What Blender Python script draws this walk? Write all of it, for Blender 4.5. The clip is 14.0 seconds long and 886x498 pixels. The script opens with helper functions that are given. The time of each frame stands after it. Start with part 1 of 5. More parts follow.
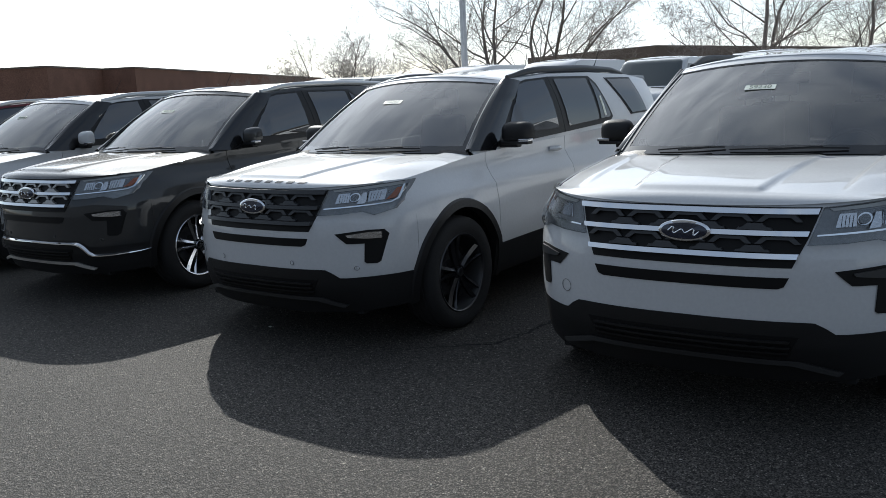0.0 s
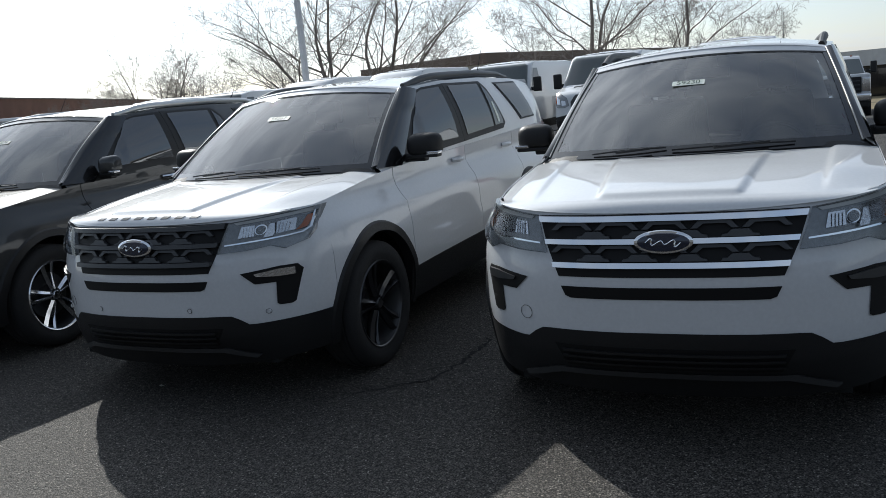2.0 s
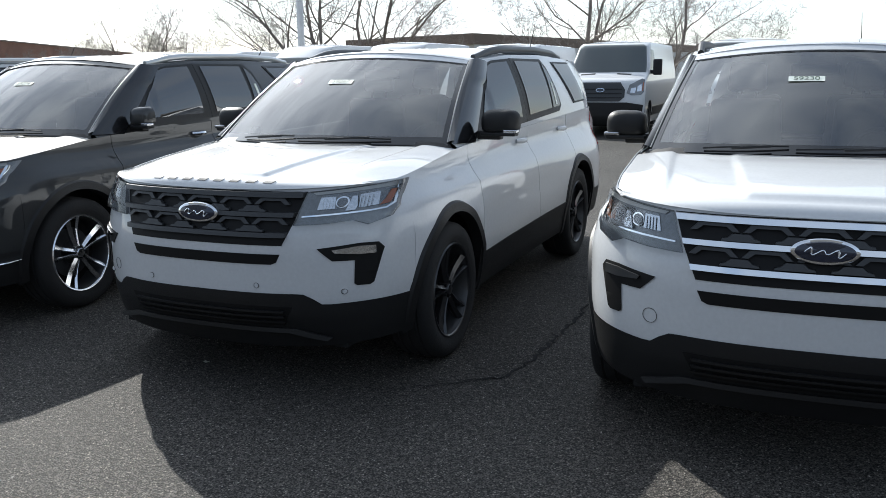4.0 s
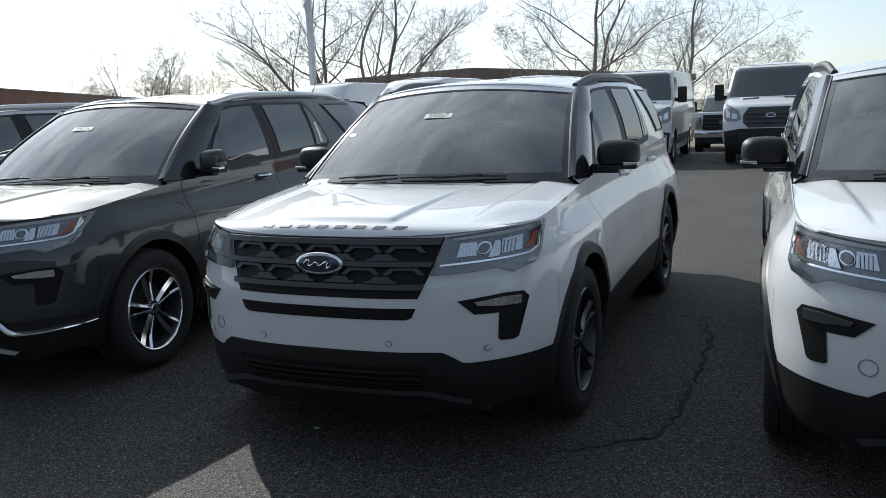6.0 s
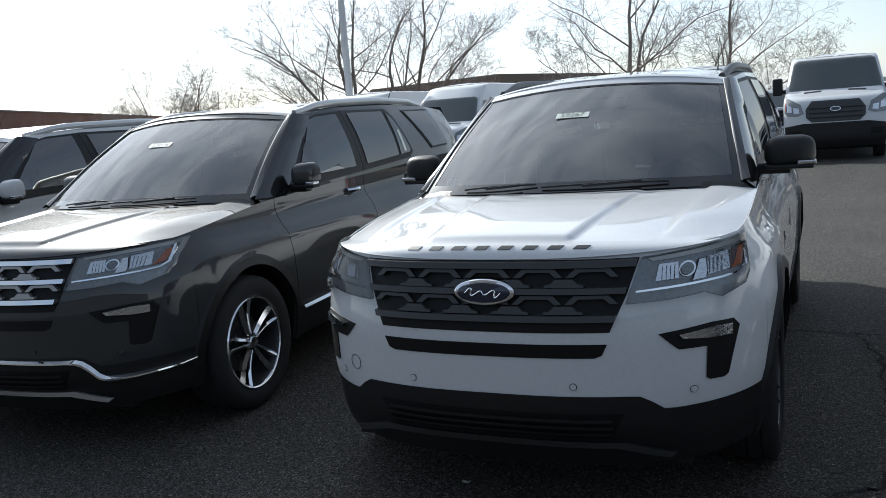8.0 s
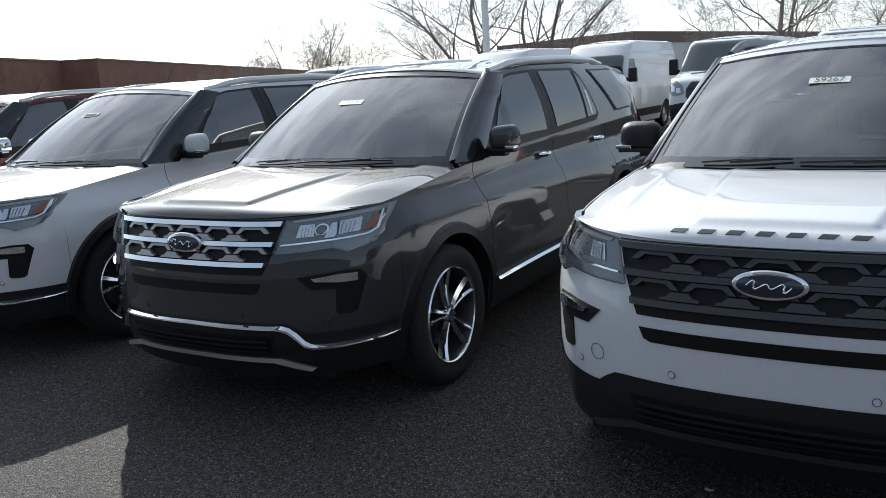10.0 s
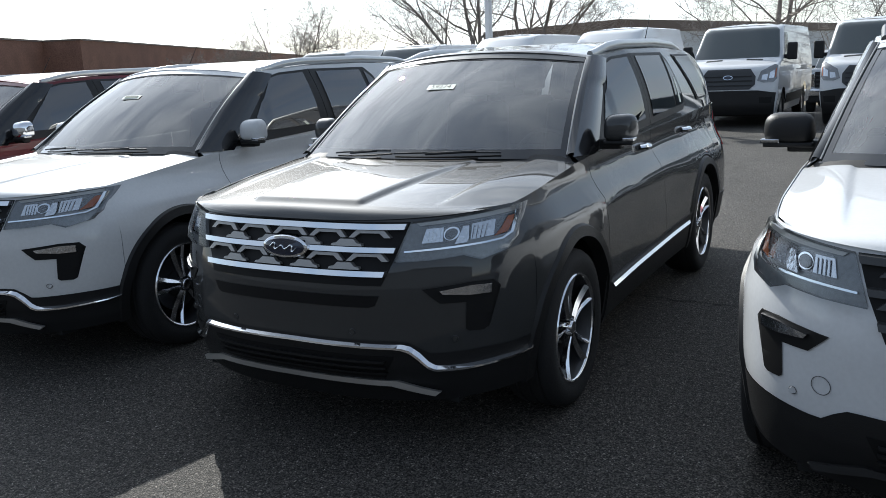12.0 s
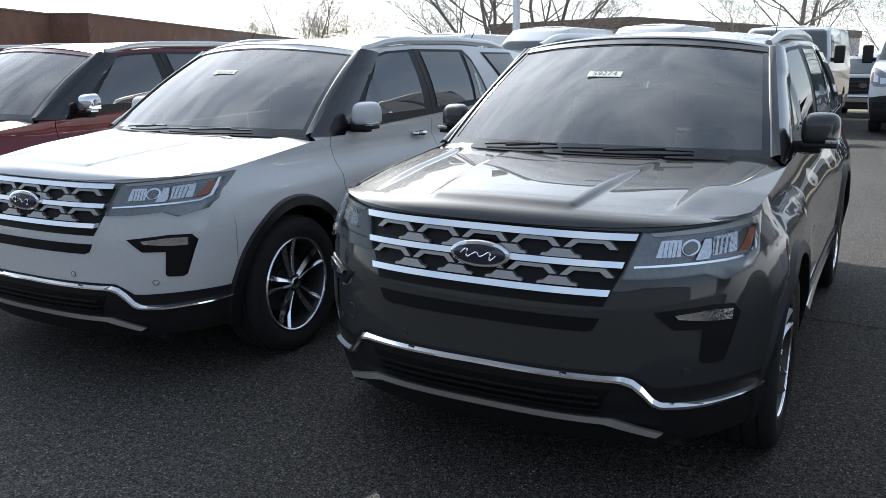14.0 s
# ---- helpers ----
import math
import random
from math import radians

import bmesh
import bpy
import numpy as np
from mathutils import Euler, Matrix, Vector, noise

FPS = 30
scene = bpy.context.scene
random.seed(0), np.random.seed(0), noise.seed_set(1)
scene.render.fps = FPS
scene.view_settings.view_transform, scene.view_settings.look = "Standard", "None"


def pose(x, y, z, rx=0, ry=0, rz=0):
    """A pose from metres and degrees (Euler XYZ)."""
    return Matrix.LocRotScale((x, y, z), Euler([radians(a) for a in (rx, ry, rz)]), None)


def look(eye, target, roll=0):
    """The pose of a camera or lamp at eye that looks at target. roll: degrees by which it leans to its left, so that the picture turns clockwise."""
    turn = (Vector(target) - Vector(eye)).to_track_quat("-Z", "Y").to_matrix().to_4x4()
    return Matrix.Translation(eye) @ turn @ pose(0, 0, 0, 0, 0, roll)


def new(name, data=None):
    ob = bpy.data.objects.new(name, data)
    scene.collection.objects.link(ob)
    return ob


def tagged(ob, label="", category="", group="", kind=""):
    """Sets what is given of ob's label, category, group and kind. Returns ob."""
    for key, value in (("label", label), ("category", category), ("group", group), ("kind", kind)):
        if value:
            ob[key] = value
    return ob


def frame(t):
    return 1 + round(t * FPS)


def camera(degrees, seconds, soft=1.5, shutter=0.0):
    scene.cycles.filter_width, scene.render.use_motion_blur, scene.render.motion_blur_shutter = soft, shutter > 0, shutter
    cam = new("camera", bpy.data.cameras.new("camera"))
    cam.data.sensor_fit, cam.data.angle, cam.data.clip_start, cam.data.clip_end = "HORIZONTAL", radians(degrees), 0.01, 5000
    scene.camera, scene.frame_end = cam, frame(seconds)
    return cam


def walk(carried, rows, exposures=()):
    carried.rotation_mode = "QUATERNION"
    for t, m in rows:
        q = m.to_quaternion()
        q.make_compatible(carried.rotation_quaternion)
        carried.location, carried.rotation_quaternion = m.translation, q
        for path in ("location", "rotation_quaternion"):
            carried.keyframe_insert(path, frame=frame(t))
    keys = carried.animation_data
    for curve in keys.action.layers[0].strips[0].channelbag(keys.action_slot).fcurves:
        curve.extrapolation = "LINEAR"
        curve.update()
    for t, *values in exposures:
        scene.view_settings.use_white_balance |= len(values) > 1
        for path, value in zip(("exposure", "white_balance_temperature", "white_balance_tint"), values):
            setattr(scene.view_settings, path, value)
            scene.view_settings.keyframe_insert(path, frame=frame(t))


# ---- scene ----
cam = camera(55.3, 14.0, soft=0.8)
PATH = [
    (0.0, pose(4.136, -3.628, 1.574, 79.57, 2.63, 35.50)),
    (0.5, pose(3.912, -3.694, 1.601, 79.48, 2.29, 24.30)),
    (1.0, pose(3.751, -3.633, 1.592, 79.47, 2.15, 22.83)),
    (1.5, pose(3.499, -3.441, 1.600, 80.28, 4.07, 23.61)),
    (2.0, pose(3.444, -3.382, 1.589, 79.61, 5.25, 24.27)),
    (2.5, pose(3.314, -3.368, 1.578, 77.30, 4.64, 23.30)),
    (3.0, pose(3.089, -3.361, 1.581, 77.04, 2.12, 23.32)),
    (3.5, pose(2.888, -3.406, 1.602, 76.61, 0.14, 21.83)),
    (4.0, pose(2.712, -3.296, 1.584, 78.12, 0.64, 22.86)),
    (6.5, pose(1.716, -3.051, 1.577, 80.75, 3.43, 22.57)),
    (7.0, pose(1.504, -2.888, 1.572, 81.15, 4.68, 23.12)),
    (9.5, pose(0.712, -2.778, 1.593, 79.39, 1.58, 28.04)),
    (10.0, pose(0.541, -2.747, 1.623, 78.77, 3.35, 32.00)),
    (10.5, pose(0.269, -2.864, 1.639, 78.83, 2.64, 31.53)),
    (11.0, pose(0.046, -2.836, 1.635, 78.49, 2.56, 30.76)),
    (11.5, pose(-0.173, -2.795, 1.625, 78.47, 2.06, 29.03)),
    (12.0, pose(-0.330, -2.657, 1.641, 77.80, 2.61, 30.66)),
    (12.5, pose(-0.604, -2.684, 1.621, 77.82, 2.55, 30.11)),
    (13.0, pose(-0.885, -2.743, 1.631, 77.25, 1.11, 30.83)),
    (13.5, pose(-1.065, -2.698, 1.624, 76.01, 0.22, 31.32)),
    (14.0, pose(-1.342, -2.603, 1.613, 77.20, 0.28, 30.55)),
]
walk(cam, PATH, exposures=[(0.0, 0.32, 6020, 7), (2.0, 0.32, 6000, 7), (3.0, 0.88, 6080, 7), (4.0, 0.90, 6050, 7), (6.5, 0.45, 5950, 6), (9.5, 0.68, 5980, 7), (12.5, 0.80, 6000, 7), (13.2, 0.90, 5980, 7), (14.0, 1.06, 6020, 8)])

# ---- light: bright thin-clouded winter sky, low sun ahead to one side ----
SUN_AZ, SUN_EL = -50.0, 31.5   # degrees from +y (negative: towards -x), above the horizon


def make_world():
    w = bpy.data.worlds.new("sky")
    scene.world = w
    w.use_nodes = True
    nt = w.node_tree
    nt.nodes.clear()
    out = nt.nodes.new("ShaderNodeOutputWorld")
    bg = nt.nodes.new("ShaderNodeBackground")
    sky = nt.nodes.new("ShaderNodeTexSky")
    sky.sky_type = 'NISHITA'
    sky.sun_disc = False
    sky.sun_elevation = radians(SUN_EL)
    sky.sun_rotation = radians(SUN_AZ)
    sky.dust_density = 0.5
    sky.air_density = 1.0
    # thin streaky cloud over the blue
    tc = nt.nodes.new("ShaderNodeTexCoord")
    mp = nt.nodes.new("ShaderNodeMapping")
    mp.inputs["Scale"].default_value = (1.6, 1.6, 6.0)
    mp.inputs["Rotation"].default_value = (0.15, 0.25, 0.4)
    nz = nt.nodes.new("ShaderNodeTexNoise")
    nz.inputs["Scale"].default_value = 2.2
    nz.inputs["Detail"].default_value = 8
    nz.inputs["Roughness"].default_value = 0.6
    nz.inputs["Distortion"].default_value = 0.6
    rp = nt.nodes.new("ShaderNodeValToRGB")
    rp.color_ramp.elements[0].position = 0.36
    rp.color_ramp.elements[0].color = (0.42, 0.42, 0.42, 1)
    rp.color_ramp.elements[1].position = 0.68
    rp.color_ramp.elements[1].color = (0.95, 0.95, 0.95, 1)
    mx = nt.nodes.new("ShaderNodeMix")
    mx.data_type = 'RGBA'
    bw = nt.nodes.new("ShaderNodeRGBToBW")
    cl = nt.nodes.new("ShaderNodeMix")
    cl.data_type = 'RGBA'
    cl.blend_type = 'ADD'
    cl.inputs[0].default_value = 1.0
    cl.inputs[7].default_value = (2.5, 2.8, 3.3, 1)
    L = nt.links.new
    L(tc.outputs["Generated"], mp.inputs[0])
    L(mp.outputs[0], nz.inputs["Vector"])
    L(nz.outputs["Fac"], rp.inputs[0])
    L(sky.outputs[0], bw.inputs[0])
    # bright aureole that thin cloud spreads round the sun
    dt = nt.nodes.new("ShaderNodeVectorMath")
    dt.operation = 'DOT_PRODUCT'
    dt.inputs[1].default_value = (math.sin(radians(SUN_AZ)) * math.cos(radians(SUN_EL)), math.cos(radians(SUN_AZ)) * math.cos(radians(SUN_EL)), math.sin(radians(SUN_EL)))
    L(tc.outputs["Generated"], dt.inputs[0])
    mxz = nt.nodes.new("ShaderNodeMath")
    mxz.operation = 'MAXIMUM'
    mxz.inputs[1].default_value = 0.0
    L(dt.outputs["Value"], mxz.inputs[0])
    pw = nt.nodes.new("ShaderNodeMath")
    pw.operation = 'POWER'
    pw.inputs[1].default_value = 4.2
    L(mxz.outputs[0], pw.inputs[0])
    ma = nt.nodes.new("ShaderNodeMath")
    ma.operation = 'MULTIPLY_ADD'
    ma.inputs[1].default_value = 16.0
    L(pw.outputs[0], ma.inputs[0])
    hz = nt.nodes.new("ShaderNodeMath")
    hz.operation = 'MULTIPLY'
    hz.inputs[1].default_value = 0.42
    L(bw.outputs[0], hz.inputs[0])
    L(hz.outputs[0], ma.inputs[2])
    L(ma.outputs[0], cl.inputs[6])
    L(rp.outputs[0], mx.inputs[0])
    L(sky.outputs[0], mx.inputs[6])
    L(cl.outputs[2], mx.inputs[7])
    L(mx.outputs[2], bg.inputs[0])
    bg.inputs[1].default_value = 0.09
    L(bg.outputs[0], out.inputs[0])


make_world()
sun = new("sun", bpy.data.lights.new("sun", 'SUN'))
sun.data.energy = 3.8
sun.data.angle = radians(0.5)
sun.data.color = (1.0, 0.93, 0.83)
_d = Vector((math.sin(radians(SUN_AZ)) * math.cos(radians(SUN_EL)), math.cos(radians(SUN_AZ)) * math.cos(radians(SUN_EL)), math.sin(radians(SUN_EL))))
sun.matrix_world = look(_d * 50, (0, 0, 0))


# ---- materials ----
def mat(name, col, rough=0.5, metal=0.0, coat=0.0, grain=0.0, scale=40.0, bump=0.0, spec=0.5, blotch=0.0, emit=None):
    """A principled surface with colour variation at two scales and a fine relief."""
    m = bpy.data.materials.new(name)
    m.use_nodes = True
    nt = m.node_tree
    b = nt.nodes["Principled BSDF"]
    b.inputs["Base Color"].default_value = (*col, 1)
    b.inputs["Roughness"].default_value = rough
    b.inputs["Metallic"].default_value = metal
    b.inputs["Specular IOR Level"].default_value = spec
    b.inputs["Coat Weight"].default_value = coat
    b.inputs["Coat Roughness"].default_value = 0.015
    L = nt.links.new
    if grain or bump or blotch:
        tc = nt.nodes.new("ShaderNodeTexCoord")
        n1 = nt.nodes.new("ShaderNodeTexNoise")
        n1.inputs["Scale"].default_value = scale
        n1.inputs["Detail"].default_value = 6
        n2 = nt.nodes.new("ShaderNodeTexNoise")
        n2.inputs["Scale"].default_value = scale * 0.07
        n2.inputs["Detail"].default_value = 4
        L(tc.outputs["Object"], n1.inputs["Vector"])
        L(tc.outputs["Object"], n2.inputs["Vector"])
        mr = nt.nodes.new("ShaderNodeMapRange")
        mr.inputs[1].default_value, mr.inputs[2].default_value = 0.3, 0.7
        mr.inputs[3].default_value, mr.inputs[4].default_value = 1 - grain, 1 + grain
        L(n1.outputs["Fac"], mr.inputs[0])
        mr2 = nt.nodes.new("ShaderNodeMapRange")
        mr2.inputs[1].default_value, mr2.inputs[2].default_value = 0.3, 0.7
        mr2.inputs[3].default_value, mr2.inputs[4].default_value = 1 - blotch, 1 + blotch
        L(n2.outputs["Fac"], mr2.inputs[0])
        mu = nt.nodes.new("ShaderNodeMath")
        mu.operation = 'MULTIPLY'
        L(mr.outputs[0], mu.inputs[0])
        L(mr2.outputs[0], mu.inputs[1])
        vm = nt.nodes.new("ShaderNodeVectorMath")
        vm.operation = 'SCALE'
        vm.inputs[0].default_value = col
        L(mu.outputs[0], vm.inputs["Scale"])
        L(vm.outputs[0], b.inputs["Base Color"])
        if bump:
            bp = nt.nodes.new("ShaderNodeBump")
            bp.inputs["Strength"].default_value = bump
            bp.inputs["Distance"].default_value = 0.01
            L(n1.outputs["Fac"], bp.inputs["Height"])
            L(bp.outputs[0], b.inputs["Normal"])
    if emit:
        b.inputs["Emission Color"].default_value = (*emit, 1)
        b.inputs["Emission Strength"].default_value = 1.0
    return m


def glass(name, tint, ior=1.5, rough=0.0):
    """Thin pane: tinted see-through with a Fresnel gloss."""
    m = bpy.data.materials.new(name)
    m.use_nodes = True
    nt = m.node_tree
    nt.nodes.clear()
    out = nt.nodes.new("ShaderNodeOutputMaterial")
    tr = nt.nodes.new("ShaderNodeBsdfTransparent")
    tr.inputs[0].default_value = (*tint, 1)
    gl = nt.nodes.new("ShaderNodeBsdfGlossy")
    gl.inputs["Roughness"].default_value = rough
    fr = nt.nodes.new("ShaderNodeFresnel")
    fr.inputs[0].default_value = ior
    mx = nt.nodes.new("ShaderNodeMixShader")
    nt.links.new(fr.outputs[0], mx.inputs[0])
    nt.links.new(tr.outputs[0], mx.inputs[1])
    nt.links.new(gl.outputs[0], mx.inputs[2])
    nt.links.new(mx.outputs[0], out.inputs[0])
    return m


def paint(name, col, metal, rough, flake):
    """Base colour under a clear coat; the coat alone gives the sharp gloss."""
    return mat(name, col, rough, metal, coat=1.0, grain=flake, scale=900, blotch=0.03, spec=0.12)


WHITE = paint("white_paint", (0.60, 0.61, 0.62), 0.0, 0.55, 0.01)
PEARL = paint("pearl_white_paint", (0.63, 0.63, 0.62), 0.0, 0.5, 0.03)
GREY = paint("dark_grey_metallic_paint", (0.034, 0.035, 0.0355), 0.0, 0.55, 0.08)
RED = paint("dark_red_metallic_paint", (0.105, 0.008, 0.012), 0.3, 0.4, 0.10)
BLACK = mat("black_plastic", (0.011, 0.011, 0.0115), 0.5, grain=0.15, scale=300, bump=0.15, spec=0.35)
GLOSS = mat("gloss_black", (0.008, 0.008, 0.009), 0.12, coat=0.5)
DARKGREY = mat("dark_grey_satin", (0.045, 0.046, 0.048), 0.38, 0.3, grain=0.08, scale=200)
CHROME = mat("chrome", (0.82, 0.83, 0.85), 0.07, 1.0)
RAIL = mat("silver_rail", (0.58, 0.58, 0.57), 0.3, 0.75, grain=0.05, scale=300)
SATIN = mat("satin_silver", (0.36, 0.35, 0.335), 0.36, 0.7, grain=0.05, scale=300)
RUBBER = mat("tyre_rubber", (0.013, 0.013, 0.0135), 0.85, grain=0.2, scale=120, bump=0.3)
INSIDE = mat("dark_interior", (0.07, 0.07, 0.072), 0.8, grain=0.15, scale=90, bump=0.1)
POCKET = mat("black_pocket", (0.005, 0.005, 0.0055), 0.55, spec=0.25)
# near-black: shade of gaps, wheel wells and undersides put into the colour
VOID = mat("gap_shade_black", (0.006, 0.006, 0.006), 0.9)
SCREEN = glass("windscreen_glass", (0.76, 0.80, 0.78), 2.55)
TINT = glass("privacy_glass", (0.30, 0.31, 0.31), 2.7)
LENS = glass("lamp_lens", (0.94, 0.96, 0.97), 1.34)
REFLECT = mat("lamp_reflector", (0.60, 0.61, 0.63), 0.12, 1.0, grain=0.1, scale=60, bump=0.18)
AMBER = mat("amber_lens", (0.36, 0.085, 0.02), 0.15, coat=0.8)
TAIL = mat("red_lamp_lens", (0.32, 0.01, 0.012), 0.15, coat=0.8)
BLUE = mat("badge_blue", (0.007, 0.013, 0.034), 0.2, coat=0.8)
PAPER = mat("white_sticker", (0.78, 0.82, 0.74), 0.6)
INK = mat("dark_green_ink", (0.02, 0.06, 0.035), 0.6)
ALLOY = mat("machined_alloy", (0.80, 0.81, 0.83), 0.12, 1.0)
BLACKRIM = mat("black_alloy", (0.02, 0.02, 0.022), 0.28, 0.3, coat=0.4)


# ---- mesh helpers ----
MESHES = {}


def obj(name, me, parent=None, label=""):
    ob = new(name, me)
    if parent is not None:
        ob.parent = parent
    if label:
        ob["label"] = label
    return ob


def part(name, bm, material, parent, label="", smooth=True, key=None):
    """Links a bmesh (or a function that makes one, kept under key) as one mesh object under a thing or part."""
    if key is not None and (key, material.name) in MESHES:
        return obj(name, MESHES[(key, material.name)], parent, label)
    if key is not None and key in MESHES:
        me = MESHES[key].copy()
        me.materials.clear()
    else:
        b = bm() if callable(bm) else bm
        me = bpy.data.meshes.new(name)
        b.to_mesh(me)
        b.free()
        for p in me.polygons:
            p.use_smooth = smooth
        if smooth:
            me.set_sharp_from_angle(angle=radians(38))
        if key is not None:
            MESHES[key] = me
    me.materials.append(material)
    if key is not None:
        MESHES[(key, material.name)] = me
    return obj(name, me, parent, label)


def thing(name, m, label, category, group="", kind=""):
    e = new(name)
    e.empty_display_size = 0.2
    e.matrix_basis = m
    return tagged(e, label, category, group, kind)


def ease(tab, v):
    """Smooth interpolation in a short table of (key, value)."""
    if v <= tab[0][0]:
        return tab[0][1]
    for (a, p), (b, q) in zip(tab, tab[1:]):
        if v <= b:
            s = (v - a) / (b - a)
            return p + (q - p) * s
    return tab[-1][1]


def soft(a, b, v):
    s = min(1.0, max(0.0, (v - a) / (b - a)))
    return s * s * (3 - 2 * s)


def grid(bm, fn, us, vs, flip=False):
    vv = [[bm.verts.new(fn(u, v)) for v in vs] for u in us]
    for i in range(len(us) - 1):
        for j in range(len(vs) - 1):
            q = (vv[i][j], vv[i + 1][j], vv[i + 1][j + 1], vv[i][j + 1])
            try:
                bm.faces.new(q[::-1] if flip else q)
            except ValueError:
                pass
    return vv


def box(bm, x0, x1, y0, y1, z0, z1, bev=0.0, taper=0.0):
    r = bmesh.ops.create_cube(bm, size=1.0)
    for v in r["verts"]:
        k = 1 - taper if v.co.z > 0 else 1
        v.co = Vector(((x0 + x1) / 2 + v.co.x * (x1 - x0) * k, (y0 + y1) / 2 + v.co.y * (y1 - y0) * k, (z0 + z1) / 2 + v.co.z * (z1 - z0)))
    if bev:
        es = list({e for v in r["verts"] for e in v.link_edges})
        bmesh.ops.bevel(bm, geom=es, offset=bev, segments=3, affect='EDGES', profile=0.6)
    return bm


def tube(bm, pts, radii, sides=8, cap=True, flat=1.0):
    rings = []
    n = len(pts)
    for i, p in enumerate(pts):
        p = Vector(p)
        d = (Vector(pts[min(i + 1, n - 1)]) - Vector(pts[max(i - 1, 0)])).normalized()
        a = d.cross(Vector((0, 0, 1)))
        if a.length < 1e-3:
            a = d.cross(Vector((1, 0, 0)))
        a.normalize()
        b = d.cross(a)
        r = radii[i] if isinstance(radii, (list, tuple)) else radii
        rings.append([bm.verts.new(p + (a * math.cos(2 * math.pi * k / sides) * r + b * math.sin(2 * math.pi * k / sides) * r * flat)) for k in range(sides)])
    for i in range(n - 1):
        for k in range(sides):
            bm.faces.new((rings[i][k], rings[i][(k + 1) % sides], rings[i + 1][(k + 1) % sides], rings[i + 1][k]))
    if cap:
        bm.faces.new(rings[0][::-1])
        bm.faces.new(rings[-1])
    return bm


def lathe_x(bm, prof, cx, cy, cz, n=48):
    """Turns a profile of (x, r) round an axis along x."""
    rings = [[bm.verts.new((cx + x, cy + r * math.cos(2 * math.pi * k / n), cz + r * math.sin(2 * math.pi * k / n))) for k in range(n)] for x, r in prof]
    for a, b in zip(rings, rings[1:]):
        for k in range(n):
            bm.faces.new((a[k], b[k], b[(k + 1) % n], a[(k + 1) % n]))
    return bm


def conform(poly, fn, off, depth=0.012, step=0.05, mirror=False, both=False):
    """A panel: a flat outline laid on the surface fn(a, b, offset), cut to a fine mesh and given an edge of some depth."""
    bm = bmesh.new()

    def one(sign):
        b2 = bmesh.new()
        b2.faces.new([b2.verts.new((sign * a, b, 0)) for a, b in poly])
        lo = [min(v.co[k] for v in b2.verts) for k in (0, 1)]
        hi = [max(v.co[k] for v in b2.verts) for k in (0, 1)]
        for k in (0, 1):
            c = math.floor(lo[k] / step) * step + step
            while c < hi[k] - 1e-4:
                no = (1, 0, 0) if k == 0 else (0, 1, 0)
                co = (c, 0, 0) if k == 0 else (0, c, 0)
                bmesh.ops.bisect_plane(b2, geom=b2.verts[:] + b2.edges[:] + b2.faces[:], plane_co=co, plane_no=no, dist=1e-5)
                c += step
        bmesh.ops.triangulate(b2, faces=[f for f in b2.faces if len(f.verts) > 4])
        top = {}
        for v in b2.verts:
            top[v] = bm.verts.new(fn(v.co.x, v.co.y, off))
        for f in b2.faces:
            vs = [top[v] for v in f.verts]
            nf = bm.faces.new(vs)
        if depth:
            low = {}
            for e in b2.edges:
                if len(e.link_faces) == 1:
                    for v in e.verts:
                        if v not in low:
                            low[v] = bm.verts.new(fn(v.co.x, v.co.y, off - depth))
                    a, b = e.verts
                    bm.faces.new((top[a], top[b], low[b], low[a]))
        b2.free()

    one(-1 if mirror else 1)
    if both:
        one(-1)
    bmesh.ops.recalc_face_normals(bm, faces=bm.faces[:])
    return bm


def text_mesh(body, size, material, name, parent, m, extrude=0.0):
    cu = bpy.data.curves.new(name, 'FONT')
    cu.body, cu.size, cu.extrude = body, size, extrude
    cu.align_x, cu.align_y = 'CENTER', 'CENTER'
    tmp = new("lettering_source", cu)
    me = bpy.data.meshes.new_from_object(tmp.evaluated_get(bpy.context.evaluated_depsgraph_get()))
    bpy.data.objects.remove(tmp)
    me.materials.clear()
    me.materials.append(material)
    ob = obj(name, me, parent)
    ob.matrix_local = m
    return ob


# ---- the sport utility cars: x across, y back from the nose, z up ----
NOSE, PW = 0.85, 2.6            # plan curve of the nose
WF, WR, RAD, ARCH = 0.957, 3.815, 0.383, 0.446
AF, AR = 0.957, 3.82            # middles of the wheel arches
WZ = ((0.18, 0.90), (0.33, 0.95), (0.55, 0.985), (0.80, 0.985), (0.93, 0.955), (1.02, 0.897), (1.08, 0.872), (1.16, 0.874), (1.30, 0.868))
SETBACK = ((0.20, 0.13), (0.34, 0.05), (0.42, 0.012), (0.52, 0.0), (0.74, 0.0), (0.80, 0.012), (0.92, 0.055), (1.0, 0.085), (1.06, 0.105))
BELT = ((0.0, 1.030), (0.30, 1.045), (0.53, 1.062), (0.83, 1.098), (1.23, 1.142), (1.40, 1.153), (2.0, 1.17), (3.2, 1.20), (4.3, 1.235), (5.1, 1.25))


def half_width(y, z):
    w = ease(WZ, z)
    door = soft(1.15, 2.05, y) * (1 - soft(2.75, 3.6, y))
    w -= door * 0.013
    rise = z - 0.955 - 0.03 * (y - 1.0)
    w += 0.012 * soft(0.9, 1.6, y) * (soft(-0.10, 0.0, rise) if rise < 0 else 1 - soft(0.0, 0.035, rise))   # shoulder crease
    w -= 0.016 * door * math.exp(-((z - 0.72 - 0.02 * y) / 0.075) ** 2)                                     # hollow low in the doors
    return w


